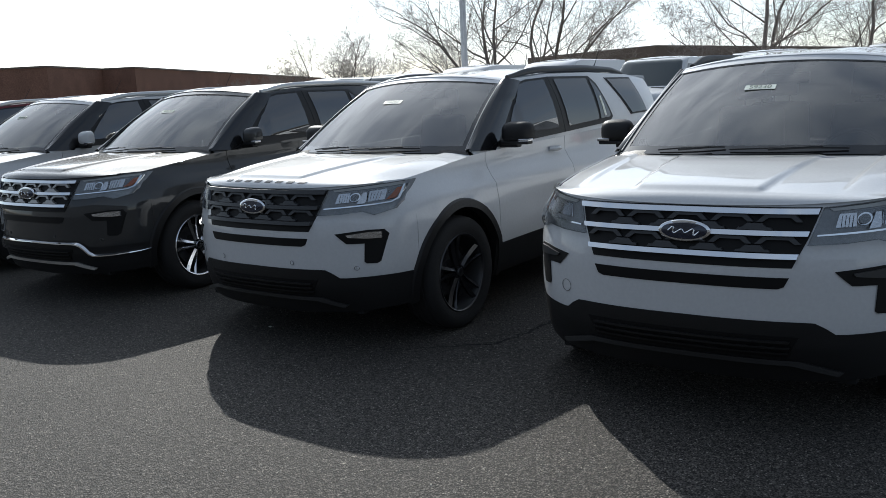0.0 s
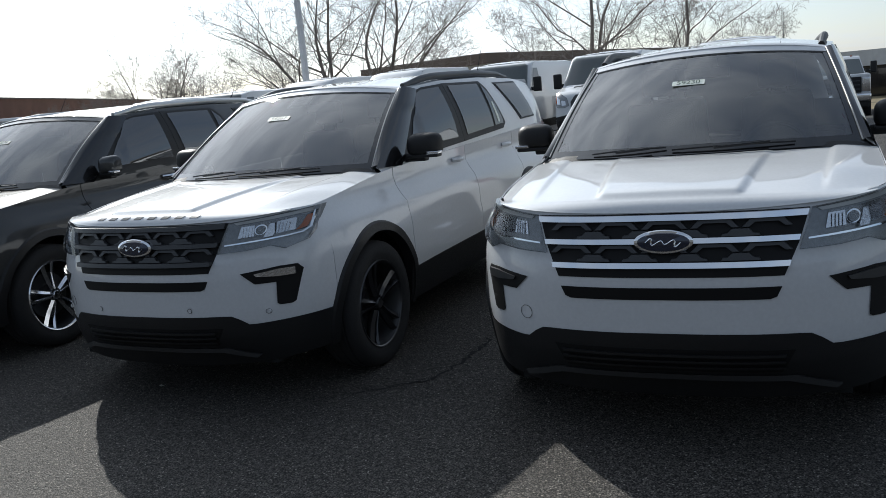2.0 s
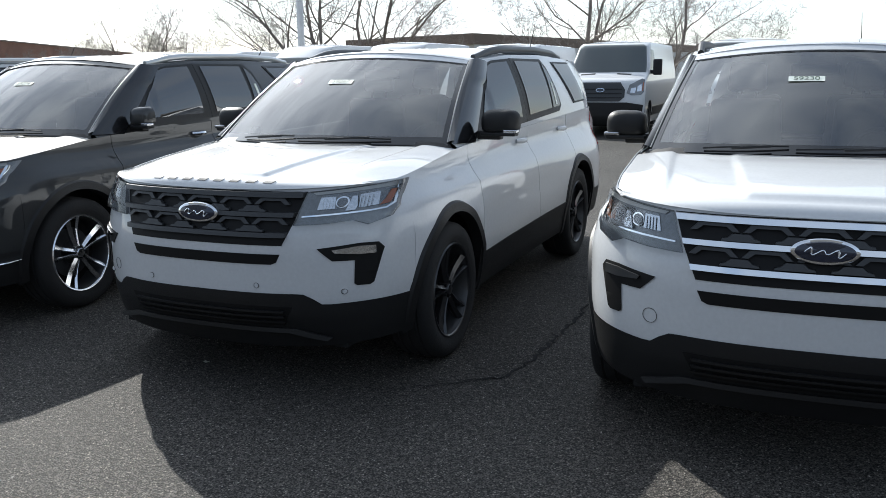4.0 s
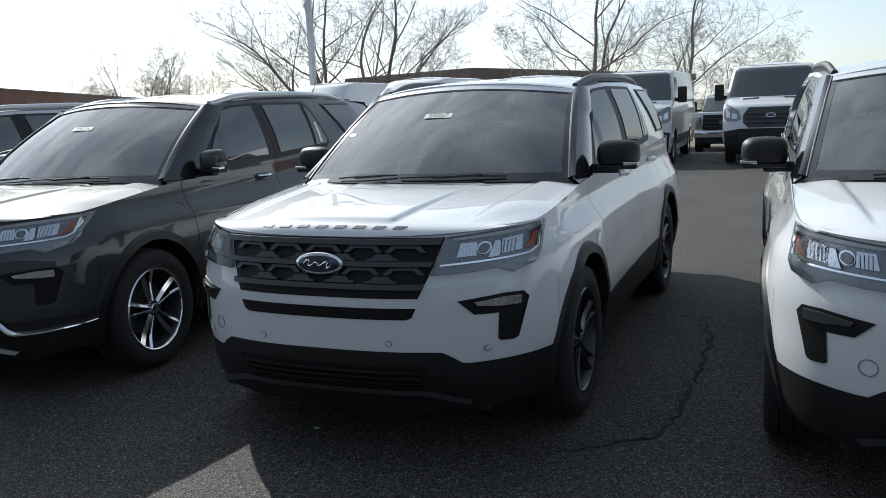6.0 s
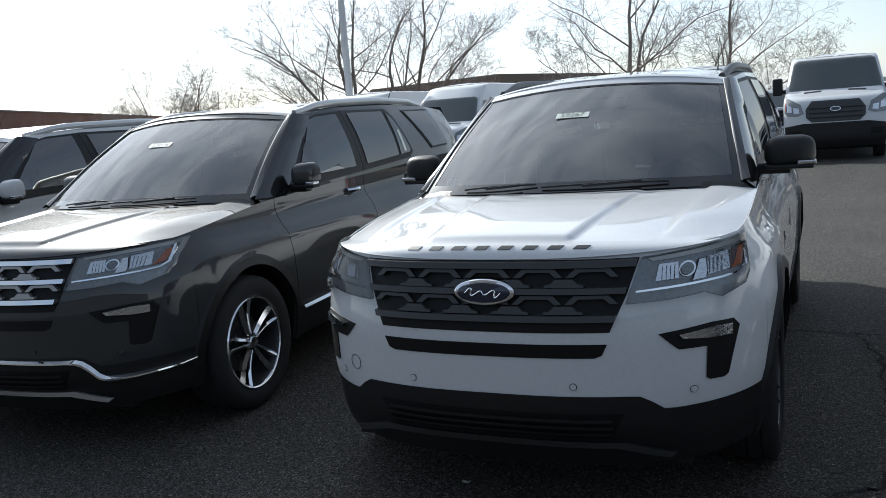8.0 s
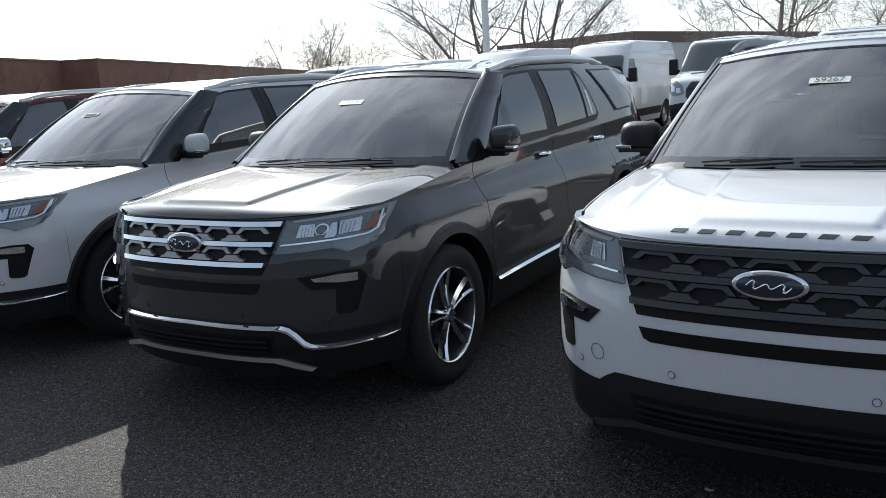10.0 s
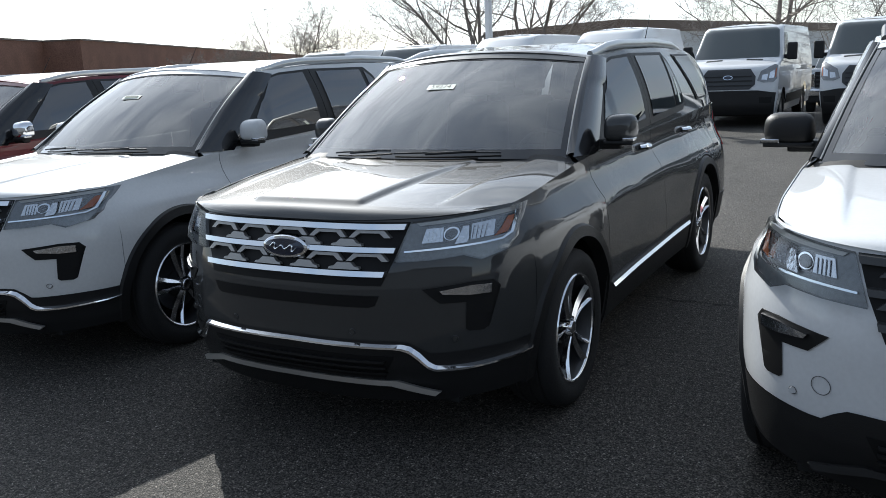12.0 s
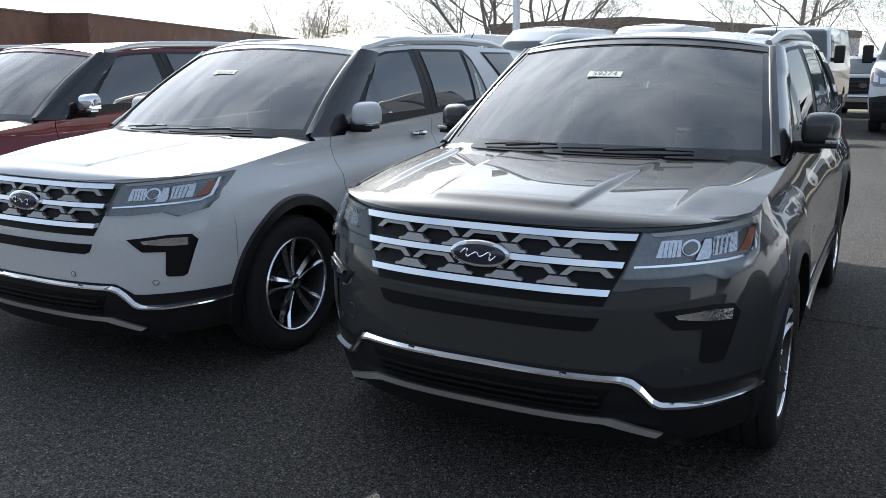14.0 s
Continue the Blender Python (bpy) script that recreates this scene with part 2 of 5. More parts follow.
def nose(x, z, off=0.0):
    w = half_width(0.4, z) + off * 0.6
    r = min(0.9995, abs(x) / w)
    y = NOSE * (1 - (1 - r ** PW) ** (1 / PW)) + ease(SETBACK, z) * (1 - r * r)
    t = soft(0.45, 1.0, r)
    return Vector((x + math.copysign(off * t * 0.4, x), y - off * (1 - 0.35 * t), z))


def flank(y, z, off=0.0, sign=1):
    w = half_width(y, z)
    if y < NOSE:
        q = 1 - max(0.0, y - ease(SETBACK, z) * 0.15) / NOSE
        w *= max(0.0, 1 - q ** PW) ** (1 / PW)
    if y > 4.35:
        q = (y - 4.35) / 0.66
        w *= max(0.0, 1 - min(1, q) ** 3.2) ** (1 / 3.2)
    return Vector((sign * (w + off), y, z))


def roof_edge(y):
    return Vector((ease(((1.9, 0.672), (2.6, 0.715), (3.4, 0.715), (4.3, 0.685), (4.85, 0.64)), y), y,
                   ease(((1.9, 1.635), (2.1, 1.655), (2.6, 1.692), (3.4, 1.70), (4.3, 1.675), (4.85, 1.63)), y)))


A0, A1 = Vector((0.825, 1.30, 1.175)), Vector((0.672, 2.03, 1.648))     # the foot and head of the front pillar


def cabin(y, z, off=0.0, sign=1):
    """The side of the cabin above the belt."""
    zb, xb = ease(BELT, y), half_width(y, ease(BELT, y)) - 0.012
    if y > 4.3:
        xb *= 1 - 0.10 * ((y - 4.3) / 0.6) ** 2
    e = roof_edge(y)
    t = (z - zb) / (e.z - zb)
    x = xb + (e.x - xb) * t + 0.028 * math.sin(math.pi * min(1, max(0, t)))
    if y < 2.03:
        k = (y - A0.y) / (A1.y - A0.y)
        px = A0.x + (A1.x - A0.x) * k
        pz = A0.z + (A1.z - A0.z) * k
        t = min(1.0, max(0.0, (z - zb) / max(0.02, pz - zb)))
        x = xb + (px - xb) * t + 0.02 * math.sin(math.pi * t) * k
    return Vector((sign * (x + off), y, z))


def screen(s, v, off=0.0):
    """The windscreen: s across from -1 to 1, v from foot to head."""
    foot = Vector((0.80 * s, 1.285 - 0.20 * (1 - s * s), 1.170 + 0.012 * (1 - s * s)))
    head = Vector((0.655 * s, 2.03 - 0.13 * (1 - s * s), 1.650 + 0.050 * (1 - s * s)))
    p = foot.lerp(head, v)
    bow = math.sin(math.pi * v) * 0.025
    return p + Vector((0, -bow * 0.6 - off * 0.55, bow * 0.8 + off * 0.8))


def hood_point(s, v, off=0.0):
    x0 = 0.80
    yc = 1.27 - 0.19 * (1 - s * s)
    y = nose(s * x0, 1.02).y * (1 - v) + yc * v - 0.010 * (1 - v)
    ye = nose(x0, 1.02).y * (1 - v) + 1.27 * v
    xe = flank(max(ye, 0.36), ease(BELT, max(0.3, ye))).x - 0.006
    xe = x0 + (xe - x0) * soft(0.0, 0.22, v) if v < 0.22 else xe
    x = s * xe
    ze = ease(BELT, ye) - 0.004
    z0 = 1.031 + 0.026 * s * s
    z = z0 + (ze - z0) * soft(0, 0.5, v) * (s * s) + (1 - s * s) * (ease(((0, 0.0), (0.015, 0.022), (0.04, 0.041), (0.08, 0.055), (0.15, 0.066), (0.3, 0.083), (0.6, 0.107), (1, 0.130)), v))
    z += (ze - z0) * (1 - soft(0, 0.5, v)) * soft(0.85, 1.0, abs(s)) * v
    # two raised ribs and two outer swages
    xi = 0.27 + 0.10 * v
    live = soft(0.07, 0.12, v) * (1 - 0.6 * soft(0.7, 1.0, v))
    z += 0.016 * live * min(1.0, max(0.0, (xi + 0.026 - abs(x)) / 0.030))
    xo = 0.60 + 0.07 * v
    z += 0.011 * soft(0.05, 0.4, v) * soft(xo - 0.02, xo + 0.012, abs(x)) * (1 - soft(xo + 0.03, xe, abs(x)))
    return Vector((x, y, z + off))


def frange(a, b, n):
    return [a + (b - a) * i / n for i in range(n + 1)]


def arch_low(y, base):
    for c in (AF, AR):
        d = abs(y - c)
        if d < ARCH:
            return max(base, 0.385 + math.sqrt(ARCH * ARCH - d * d))
    return base


def clad_line(x):
    """Height of the lower edge of the paint on the nose."""
    return ease(((0.0, 0.539), (0.54, 0.537), (0.575, 0.532), (0.635, 0.484), (0.66, 0.481), (0.92, 0.491), (1.0, 0.497)), abs(x))


def nose_shell(z0, z1, off=0.0, x1=0.0, nz=12):
    """The nose between two heights given as functions of x, round to the bumper's seam."""
    bm = bmesh.new()
    n = 56
    ss = [math.sin(math.pi / 2 * (i / n * 2 - 1)) for i in range(n + 1)]

    def f(s, v):
        x = s * 0.962
        a, b = z0(abs(x)), z1(abs(x))
        z = a + (b - a) * v
        w = half_width(0.4, z)
        p = nose(s * w * 0.962, z, off)
        return p
    grid(bm, f, ss, frange(0, 1, nz))
    bmesh.ops.remove_doubles(bm, verts=bm.verts[:], dist=0.0003)
    return bm


SEAM = NOSE * (1 - (1 - 0.962 ** PW) ** (1 / PW))


def flank_shell(y0, y1, sign, low, top, ny, off=0.0, nz=12, gap=0.003):
    bm = bmesh.new()
    ys = frange(y0 + gap, y1 - gap, ny)
    extra = [c + d for c in (AF, AR) for d in (-ARCH, -ARCH + 0.004, -ARCH + 0.015, ARCH - 0.015, ARCH - 0.004, ARCH)]
    ys = sorted(set(ys + [e for e in extra if y0 < e < y1]))

    def f(y, v):
        a, b = low(y), top(y)
        return flank(y, a + (b - a) * v, off, sign)
    grid(bm, f, ys, frange(0, 1, nz), flip=sign > 0)
    bmesh.ops.recalc_face_normals(bm, faces=bm.faces[:])
    bmesh.ops.solidify(bm, geom=bm.faces[:], thickness=0.004)
    return bm


def sill_line(y):
    return arch_low(y, ease(((0.5, 0.50), (1.3, 0.51), (1.45, 0.505), (3.3, 0.535), (3.45, 0.54), (4.3, 0.52), (5.0, 0.53)), y))


def rail(sign):
    bm = bmesh.new()
    pts = []
    for i in range(26):
        k = i / 25
        y = 2.14 + 2.15 * k
        e = roof_edge(y)
        lift = 0.026 * (soft(0, 0.14, k) * (1 - soft(0.86, 1, k)))
        pts.append((sign * (e.x - 0.048), y, e.z + 0.012 + lift))
    tube(bm, pts, [0.013 + 0.013 * math.sin(math.pi * (0.05 + 0.90 * i / 25)) ** 0.4 for i in range(26)], 10, flat=1.15)
    return bm


def wheel_parts(parent, sign, y, style):
    """A wheel: tyre, rim with its spokes, hub cap, brake disc."""
    x = 0.845 * sign
    w = new("wheel")
    w.parent = parent
    w.matrix_local = pose(x, y, RAD, 0, 0, 0 if sign > 0 else 180)
    metal = ALLOY if style != "black" else BLACKRIM

    def tyre():
        r = RAD
        prof = [(-0.11, 0.262), (-0.125, 0.29), (-0.128, 0.335), (-0.118, r - 0.018), (-0.095, r - 0.004), (-0.062, r), (-0.058, r - 0.007), (-0.050, r - 0.007), (-0.046, r), (-0.004, r + 0.001),
                (0.0, r - 0.007), (0.008, r - 0.007), (0.012, r + 0.001), (0.055, r), (0.059, r - 0.007), (0.067, r - 0.007), (0.071, r - 0.001), (0.098, r - 0.005), (0.118, r - 0.018), (0.130, 0.335), (0.127, 0.295), (0.112, 0.262)]
        return lathe_x(bmesh.new(), prof, 0, 0, 0, 64)

    def barrel():
        prof = [(0.108, 0.250), (0.085, 0.240), (-0.10, 0.232), (-0.11, 0.262)]
        return lathe_x(bmesh.new(), prof, 0, 0, 0, 64)

    def lip():
        prof = [(0.104, 0.2495), (0.112, 0.2505), (0.119, 0.255), (0.122, 0.262), (0.114, 0.268), (0.100, 0.262)]
        return lathe_x(bmesh.new(), prof, 0, 0, 0, 64)

    def spoke():
        bm = bmesh.new()
        lean, wide = (0.036, 0.0085) if style != "black" else (0.030, 0.006)
        for side in (-1, 1):
            rings = []
            for i in range(7):
                k = i / 6
                r = 0.046 + 0.208 * k
                hw = 0.0115 + wide * k
                xo = 0.092 + 0.020 * k - 0.012 * math.sin(math.pi * k)
                c = side * (0.014 + lean * k ** 1.25)
                rings.append([bm.verts.new((xo + dx, c + q, r - 0.10 * c * k)) for q, dx in ((-hw, -0.010), (-side * hw * 0.45, 0.005), (hw, -0.010), (hw * 0.8, -0.030), (0, -0.046), (-hw * 0.8, -0.030))])
            for a, b in zip(rings, rings[1:]):
                for k in range(6):
                    bm.faces.new((a[k], a[(k + 1) % 6], b[(k + 1) % 6], b[k]))
            bm.faces.new(rings[0])
            bm.faces.new(rings[-1][::-1])
        bmesh.ops.recalc_face_normals(bm, faces=bm.faces[:])
        return bm

    part("tyre", tyre, RUBBER, w, key="tyre")
    part("rim", barrel, DARKGREY, w, key="rim_barrel")
    part("rim_lip", lip, metal, w, key="rim_lip")
    for i in range(5):
        sp = part("spoke", spoke, metal, w, key="spoke" + style)
        sp.matrix_local = Matrix.Rotation(radians(72 * i + 10), 4, 'X')
    for i in range(5):
        a = 2 * math.pi * (i + 0.5) / 5 + radians(10)
        part("wheel_nut", lambda: tube(bmesh.new(), [(0.05, 0, 0.045), (0.098, 0, 0.045)], [0.010, 0.008], 6), CHROME if style != "black" else BLACKRIM, w, key="wheel_nut").matrix_local = Matrix.Rotation(a, 4, 'X')
    part("hub_cap", lambda: lathe_x(bmesh.new(), [(0.06, 0.036), (0.098, 0.034), (0.104, 0.029), (0.107, 0.0005)], 0, 0, 0, 24), metal, w, key="hub_cap")
    part("brake_disc", lambda: lathe_x(bmesh.new(), [(0.0, 0.17), (0.012, 0.17), (0.012, 0.09), (0.03, 0.085), (0.03, 0.001)], 0, 0, 0, 40), DARKGREY, w, key="brake_disc")
    # added black disc, stands in for the shade behind the spokes
    part("wheel_back_shade", lambda: lathe_x(bmesh.new(), [(-0.02, 0.235), (-0.02, 0.001)], 0, 0, 0, 32), VOID, w, key="wheel_back_shade")


def mirror_bm(sign, piece, k=1.0):
    """k below 1: the mirror is folded part of the way in."""
    bm = bmesh.new()
    if piece == "cap":
        def f(a, b):
            # rounded shell facing forward
            p = Vector((math.cos(a) * math.cos(b), -math.sin(b), math.sin(a) * math.cos(b)))
            ex = lambda q, n: math.copysign(abs(q) ** n, q)
            return Vector((sign * (0.877 + 0.118 * k + 0.118 * k * ex(p.x, 0.55)), 1.700 + 0.085 * ex(p.y, 0.8) + 0.02 * p.x, 1.262 + (0.090 if p.z > 0 else 0.060) * ex(p.z, 0.62)))
        grid(bm, f, [2 * math.pi * i / 28 for i in range(29)], frange(0.0, math.pi / 2, 8))
        bmesh.ops.remove_doubles(bm, verts=bm.verts[:], dist=0.0005)
    elif piece == "glass":
        bm.faces.new([bm.verts.new((sign * (0.877 + 0.118 * k + 0.105 * k * a), 1.708, 1.262 + 0.068 * b)) for a, b in ((-1, -.6), (-.8, -.8), (.8, -.8), (1, -.5), (1, .7), (.8, .95), (-.8, .95), (-1, .7))])
    elif piece == "arm":
        box(bm, *sorted((sign * 0.80, sign * (0.90 + 0.1 * k))), 1.66, 1.73, 1.165, 1.220, 0.014)
        box(bm, *sorted((sign * 0.88, sign * (0.88 + 0.225 * k))), 1.625, 1.705, 1.190, 1.214, 0.010)
    else:
        box(bm, *sorted((sign * (0.877 + 0.153 * k), sign * (0.877 + 0.238 * k))), 1.620, 1.69, 1.210, 1.230, 0.005)
    bmesh.ops.recalc_face_normals(bm, faces=bm.faces[:])
    return bm


LAMPCASE = mat("lamp_housing", (0.23, 0.234, 0.24), 0.24, 0.4, grain=0.12, scale=60, blotch=0.15)
BOWL = mat("lamp_bowl", (0.20, 0.205, 0.21), 0.16, 0.8, grain=0.2, scale=80)
HEADLAMP = ((0.508, 0.872), (0.645, 0.878), (0.755, 0.891), (0.810, 0.867), (0.880, 0.896), (0.892, 0.935), (0.866, 1.056), (0.73, 1.042), (0.556, 1.026))
FOG = ((0.613, 0.759), (0.676, 0.697), (0.765, 0.696), (0.759, 0.582), (0.770, 0.572), (0.815, 0.570), (0.828, 0.580), (0.864, 0.748), (0.846, 0.777), (0.78, 0.779))


def lamp_side(parent, sign, trim):
    """One headlight with its pieces, and the fog-lamp pocket below it."""
    mir = sign < 0
    P = lambda name, poly, off, d, m, par, key, label="", step=0.04: part(name, lambda: conform(poly, nose, off, d, step, mirror=mir), m, par, label, key=key + ("L" if mir else "R"))
    h = P("headlight", HEADLAMP, 0.004, 0.01, LAMPCASE, parent, "hl_case", "clear headlight with chrome reflectors")
    P("lamp_bowl", ((0.606, 0.938), (0.868, 0.952), (0.879, 0.972), (0.864, 1.024), (0.616, 1.004)), 0.006, 0.003, BOWL, h, "hl_bowl")
    P("upper_housing", ((0.590, 1.010), (0.575, 1.021), (0.73, 1.036), (0.856, 1.049), (0.860, 1.032), (0.73, 1.021)), 0.010, 0.004, SATIN, h, "hl_up")
    P("reflector", ((0.602, 0.942), (0.676, 0.946), (0.672, 1.001), (0.612, 0.998)), 0.009, 0.003, REFLECT, h, "hl_ref1")
    P("reflector", ((0.766, 0.946), (0.832, 0.954), (0.822, 1.014), (0.760, 1.006)), 0.009, 0.003, REFLECT, h, "hl_ref2")
    for k in range(4):
        x = 0.624 + 0.013 * k
        P("reflector_rib", ((x, 0.946), (x + 0.0022, 0.946), (x + 0.0020, 0.992), (x + 0.0004, 0.992)), 0.014, 0.006, REFLECT, h, "hl_rid%d" % k)
        x = 0.772 + 0.012 * k
        P("reflector_rib", ((x, 0.953), (x + 0.0022, 0.953), (x - 0.0004, 1.001), (x - 0.0022, 1.001)), 0.014, 0.006, REFLECT, h, "hl_rib%d" % k)
    ring = lambda cx, cz, r: [(cx + r * math.cos(a), cz + r * math.sin(a)) for a in frange(0, 2 * math.pi * 23 / 24, 23)]
    P("lamp_ring", ring(0.702, 0.976, 0.026), 0.012, 0.008, CHROME, h, "hl_ring")
    P("projector_lens", ring(0.702, 0.976, 0.020), 0.017, 0.006, BOWL, h, "hl_proj")
    P("divider", ((0.720, 0.936), (0.758, 0.940), (0.762, 0.958), (0.754, 1.003), (0.736, 1.002), (0.730, 0.972)), 0.018, 0.012, REFLECT, h, "hl_div")
    P("amber_reflector", ((0.834, 0.950), (0.866, 0.960), (0.867, 1.018), (0.850, 1.016), (0.846, 0.978)), 0.011, 0.004, AMBER, h, "hl_amb")
    P("light_strip", ((0.540, 0.908), (0.673, 0.917), (0.812, 0.928), (0.862, 0.935), (0.882, 0.955), (0.868, 1.034), (0.861, 1.034), (0.874, 0.960), (0.858, 0.942), (0.812, 0.936), (0.673, 0.925), (0.540, 0.915)), 0.013, 0.008, CHROME, h, "hl_drl")
    P("lens", HEADLAMP, 0.022, 0.018, LENS, h, "hl_lens", step=0.03)
    f = P("fog_lamp_pocket", FOG, 0.004, 0.01, POCKET, parent, "fog_case")
    if trim != "base":
        P("fog_lamp", ((0.679, 0.752), (0.690, 0.738), (0.784, 0.727), (0.842, 0.727), (0.842, 0.765), (0.783, 0.767)), 0.014, 0.01, REFLECT, f, "fog_lamp")
    else:
        P("pocket_blank", ((0.679, 0.752), (0.690, 0.738), (0.784, 0.727), (0.842, 0.727), (0.842, 0.765), (0.783, 0.767)), 0.012, 0.01, DARKGREY, f, "fog_blank")


PITCH = 0.196
ARCHED = ((-0.47, -0.5), (-0.34, -0.5), (-0.22, 0.10), (0.22, 0.10), (0.34, -0.5), (0.47, -0.5), (0.31, 0.5), (-0.31, 0.5))
SOLID = ((-0.37, -0.5), (0.37, -0.5), (0.35, -0.22), (0.25, -0.12), (0.16, 0.42), (-0.16, 0.42), (-0.25, -0.12), (-0.35, -0.22))


def comb(cx, cz, arched):
    """Outline of one piece of the honeycomb grille."""
    return [(cx + a * PITCH, cz + b * (0.030 if arched else 0.030)) for a, b in (ARCHED if arched else SOLID)]


def grille(parent, trim):
    bar = {"base": CHROME, "sport": DARKGREY, "limited": CHROME}[trim]
    mesh = {"base": DARKGREY, "sport": DARKGREY, "limited": SATIN}[trim]
    outline = ((-0.453, 0.774), (0.453, 0.774), (0.508, 0.90), (0.548, 1.026), (-0.548, 1.026), (-0.508, 0.90))
    g = part("grille", lambda: conform(outline, nose, 0.003, 0.01, 0.05), POCKET, parent, key="grille_back")

    def strip(z0, z1, x0, x1, y=0.03, depth=0.028):
        def f():
            p = [(x0, z0), (x1, z0), (x1 + 0.006, z1), (x0 - (0.006 if x0 < 0 else 0), z1)]
            return conform(p, nose, y, depth, 0.05)
        return f
    part("grille_bar", strip(1.001, 1.024, -0.538, 0.538), bar, g, key="gb1")
    part("grille_bar", strip(0.911, 0.932, -0.508, -0.112), bar, g, key="gb2")
    part("grille_bar", strip(0.911, 0.932, 0.112, 0.508), bar, g, key="gb3")
    part("grille_bar", strip(0.816, 0.838, -0.473, 0.473), bar, g, key="gb4")

    for r, (zc, reach) in enumerate(((0.9655, 0.520), (0.8735, 0.488))):
        for i in range(-3, 4):
            for arched in (True, False):
                x = (i + (0 if arched else 0.5)) * PITCH
                if abs(x) + 0.42 * PITCH > reach + 0.035:
                    continue
                part("honeycomb_piece", lambda: conform(comb(x, zc + (0.0165 if arched else -0.0165), arched), nose, 0.020 if arched else 0.024, 0.018, 0.07), mesh, g, key="hc%d%d%d" % (r, i, arched))
    # oval badge with a ring; its script is left as a plain wave
    c = nose(0, 0.921, 0.034)

    def oval(rx, rz, y0, y1):
        def f():
            bm = bmesh.new()
            n = 48
            tilt = 0.10
            rings = []
            for k, y in ((1.0, y1), (1.0, y0), (0.93, y0 - 0.004), (0.0, y0 - 0.007)):
                rings.append([bm.verts.new((rx * k * math.cos(2 * math.pi * i / n), c.y + y + rz * k * math.sin(2 * math.pi * i / n) * tilt, c.z + rz * k * math.sin(2 * math.pi * i / n))) for i in range(n)])
            for a, b in zip(rings, rings[1:]):
                for i in range(n):
                    bm.faces.new((a[i], a[(i + 1) % n], b[(i + 1) % n], b[i]))
            bmesh.ops.remove_doubles(bm, verts=bm.verts[:], dist=0.0002)
            bmesh.ops.recalc_face_normals(bm, faces=bm.faces[:])
            return bm
        return f
    b = part("badge", oval(0.118, 0.049, -0.006, 0.035), CHROME, g, "blue oval badge with chrome ring", key="badge_ring")
    part("badge_face", oval(0.104, 0.0385, -0.012, 0.0), BLUE, b, key="badge_face")

    def wave():
        bm = bmesh.new()
        n = 60
        pts, rr = [], []
        for i in range(n + 1):
            k = i / n
            x = -0.070 + 0.140 * k
            h = 0.012 * math.cos(math.pi * k) ** 4 + 0.007
            z = h * math.sin(k * 2 * math.pi * 3.0)
            pts.append((x + 0.6 * z, c.y - 0.020 + 0.1 * z, c.z + z))
            rr.append(0.0034 + 0.0016 * abs(math.sin(k * 2 * math.pi * 3.0)))
        tube(bm, pts, rr, 6, flat=0.6)
        return bm
    part("badge_ornament", wave, CHROME, b, key="badge_wave")
    part("air_slot", lambda: conform(((-0.40, 0.682), (0.40, 0.682), (0.425, 0.692), (0.444, 0.732), (-0.444, 0.732), (-0.425, 0.692)), nose, 0.003, 0.01, 0.05), POCKET, parent, key="air_slot")


def lower_nose(parent, trim):
    cl = part("bumper_cladding", lambda: nose_shell(lambda x: 0.235 + 0.05 * x * x, lambda x: clad_line(x) + 0.002, 0.004), BLACK, parent, "black plastic lower bumper", key="clad_front")
    part("lower_grille", lambda: conform(((-0.44, 0.372), (0.44, 0.372), (0.49, 0.472), (-0.49, 0.472)), nose, 0.007, 0.006, 0.05), POCKET, cl, key="low_grille")
    for i in range(3):
        part("lower_grille_slat", lambda z=0.388 + 0.027 * i: conform(((-0.45, z), (0.45, z), (0.455, z + 0.010), (-0.455, z + 0.010)), nose, 0.02, 0.014, 0.06), BLACK, cl, key="lgs%d" % i)
    # skid strip under the lower grille
    sk = ((-0.655, 0.312), (-0.49, 0.358), (0.49, 0.358), (0.655, 0.312), (0.635, 0.296), (0.465, 0.336), (-0.465, 0.336), (-0.635, 0.296))
    part("skid_strip", lambda: conform(sk, lambda x, z, o: nose(x, z, o + (0.36 - z) * 0.5), 0.016, 0.016, 0.03), SATIN if trim == "limited" else BLACK, cl, key="skid")
    if trim == "limited":
        def chrome():
            top = lambda x: ease(((0.0, 0.532), (0.53, 0.527), (0.575, 0.514), (0.632, 0.436), (0.66, 0.428), (0.76, 0.428), (0.935, 0.446)), abs(x))
            thick = lambda x: ease(((0.0, 0.024), (0.5, 0.028), (0.59, 0.046), (0.65, 0.034), (0.90, 0.026), (0.935, 0.010)), abs(x))
            bm = bmesh.new()
            xs = sorted(frange(-0.935, 0.935, 60) + [-0.645, 0.645, -0.55, 0.55])

            def f(x, v):
                z = top(x) - thick(x) * (0, 0.34, 0.62, 1)[v]
                return nose(x, z, (0.005, 0.022, 0.024, 0.006)[v])
            grid(bm, f, xs, [0, 1, 2, 3])
            bmesh.ops.recalc_face_normals(bm, faces=bm.faces[:])
            return bm
        part("chrome_strip", chrome, CHROME, cl, key="chrome_strip")


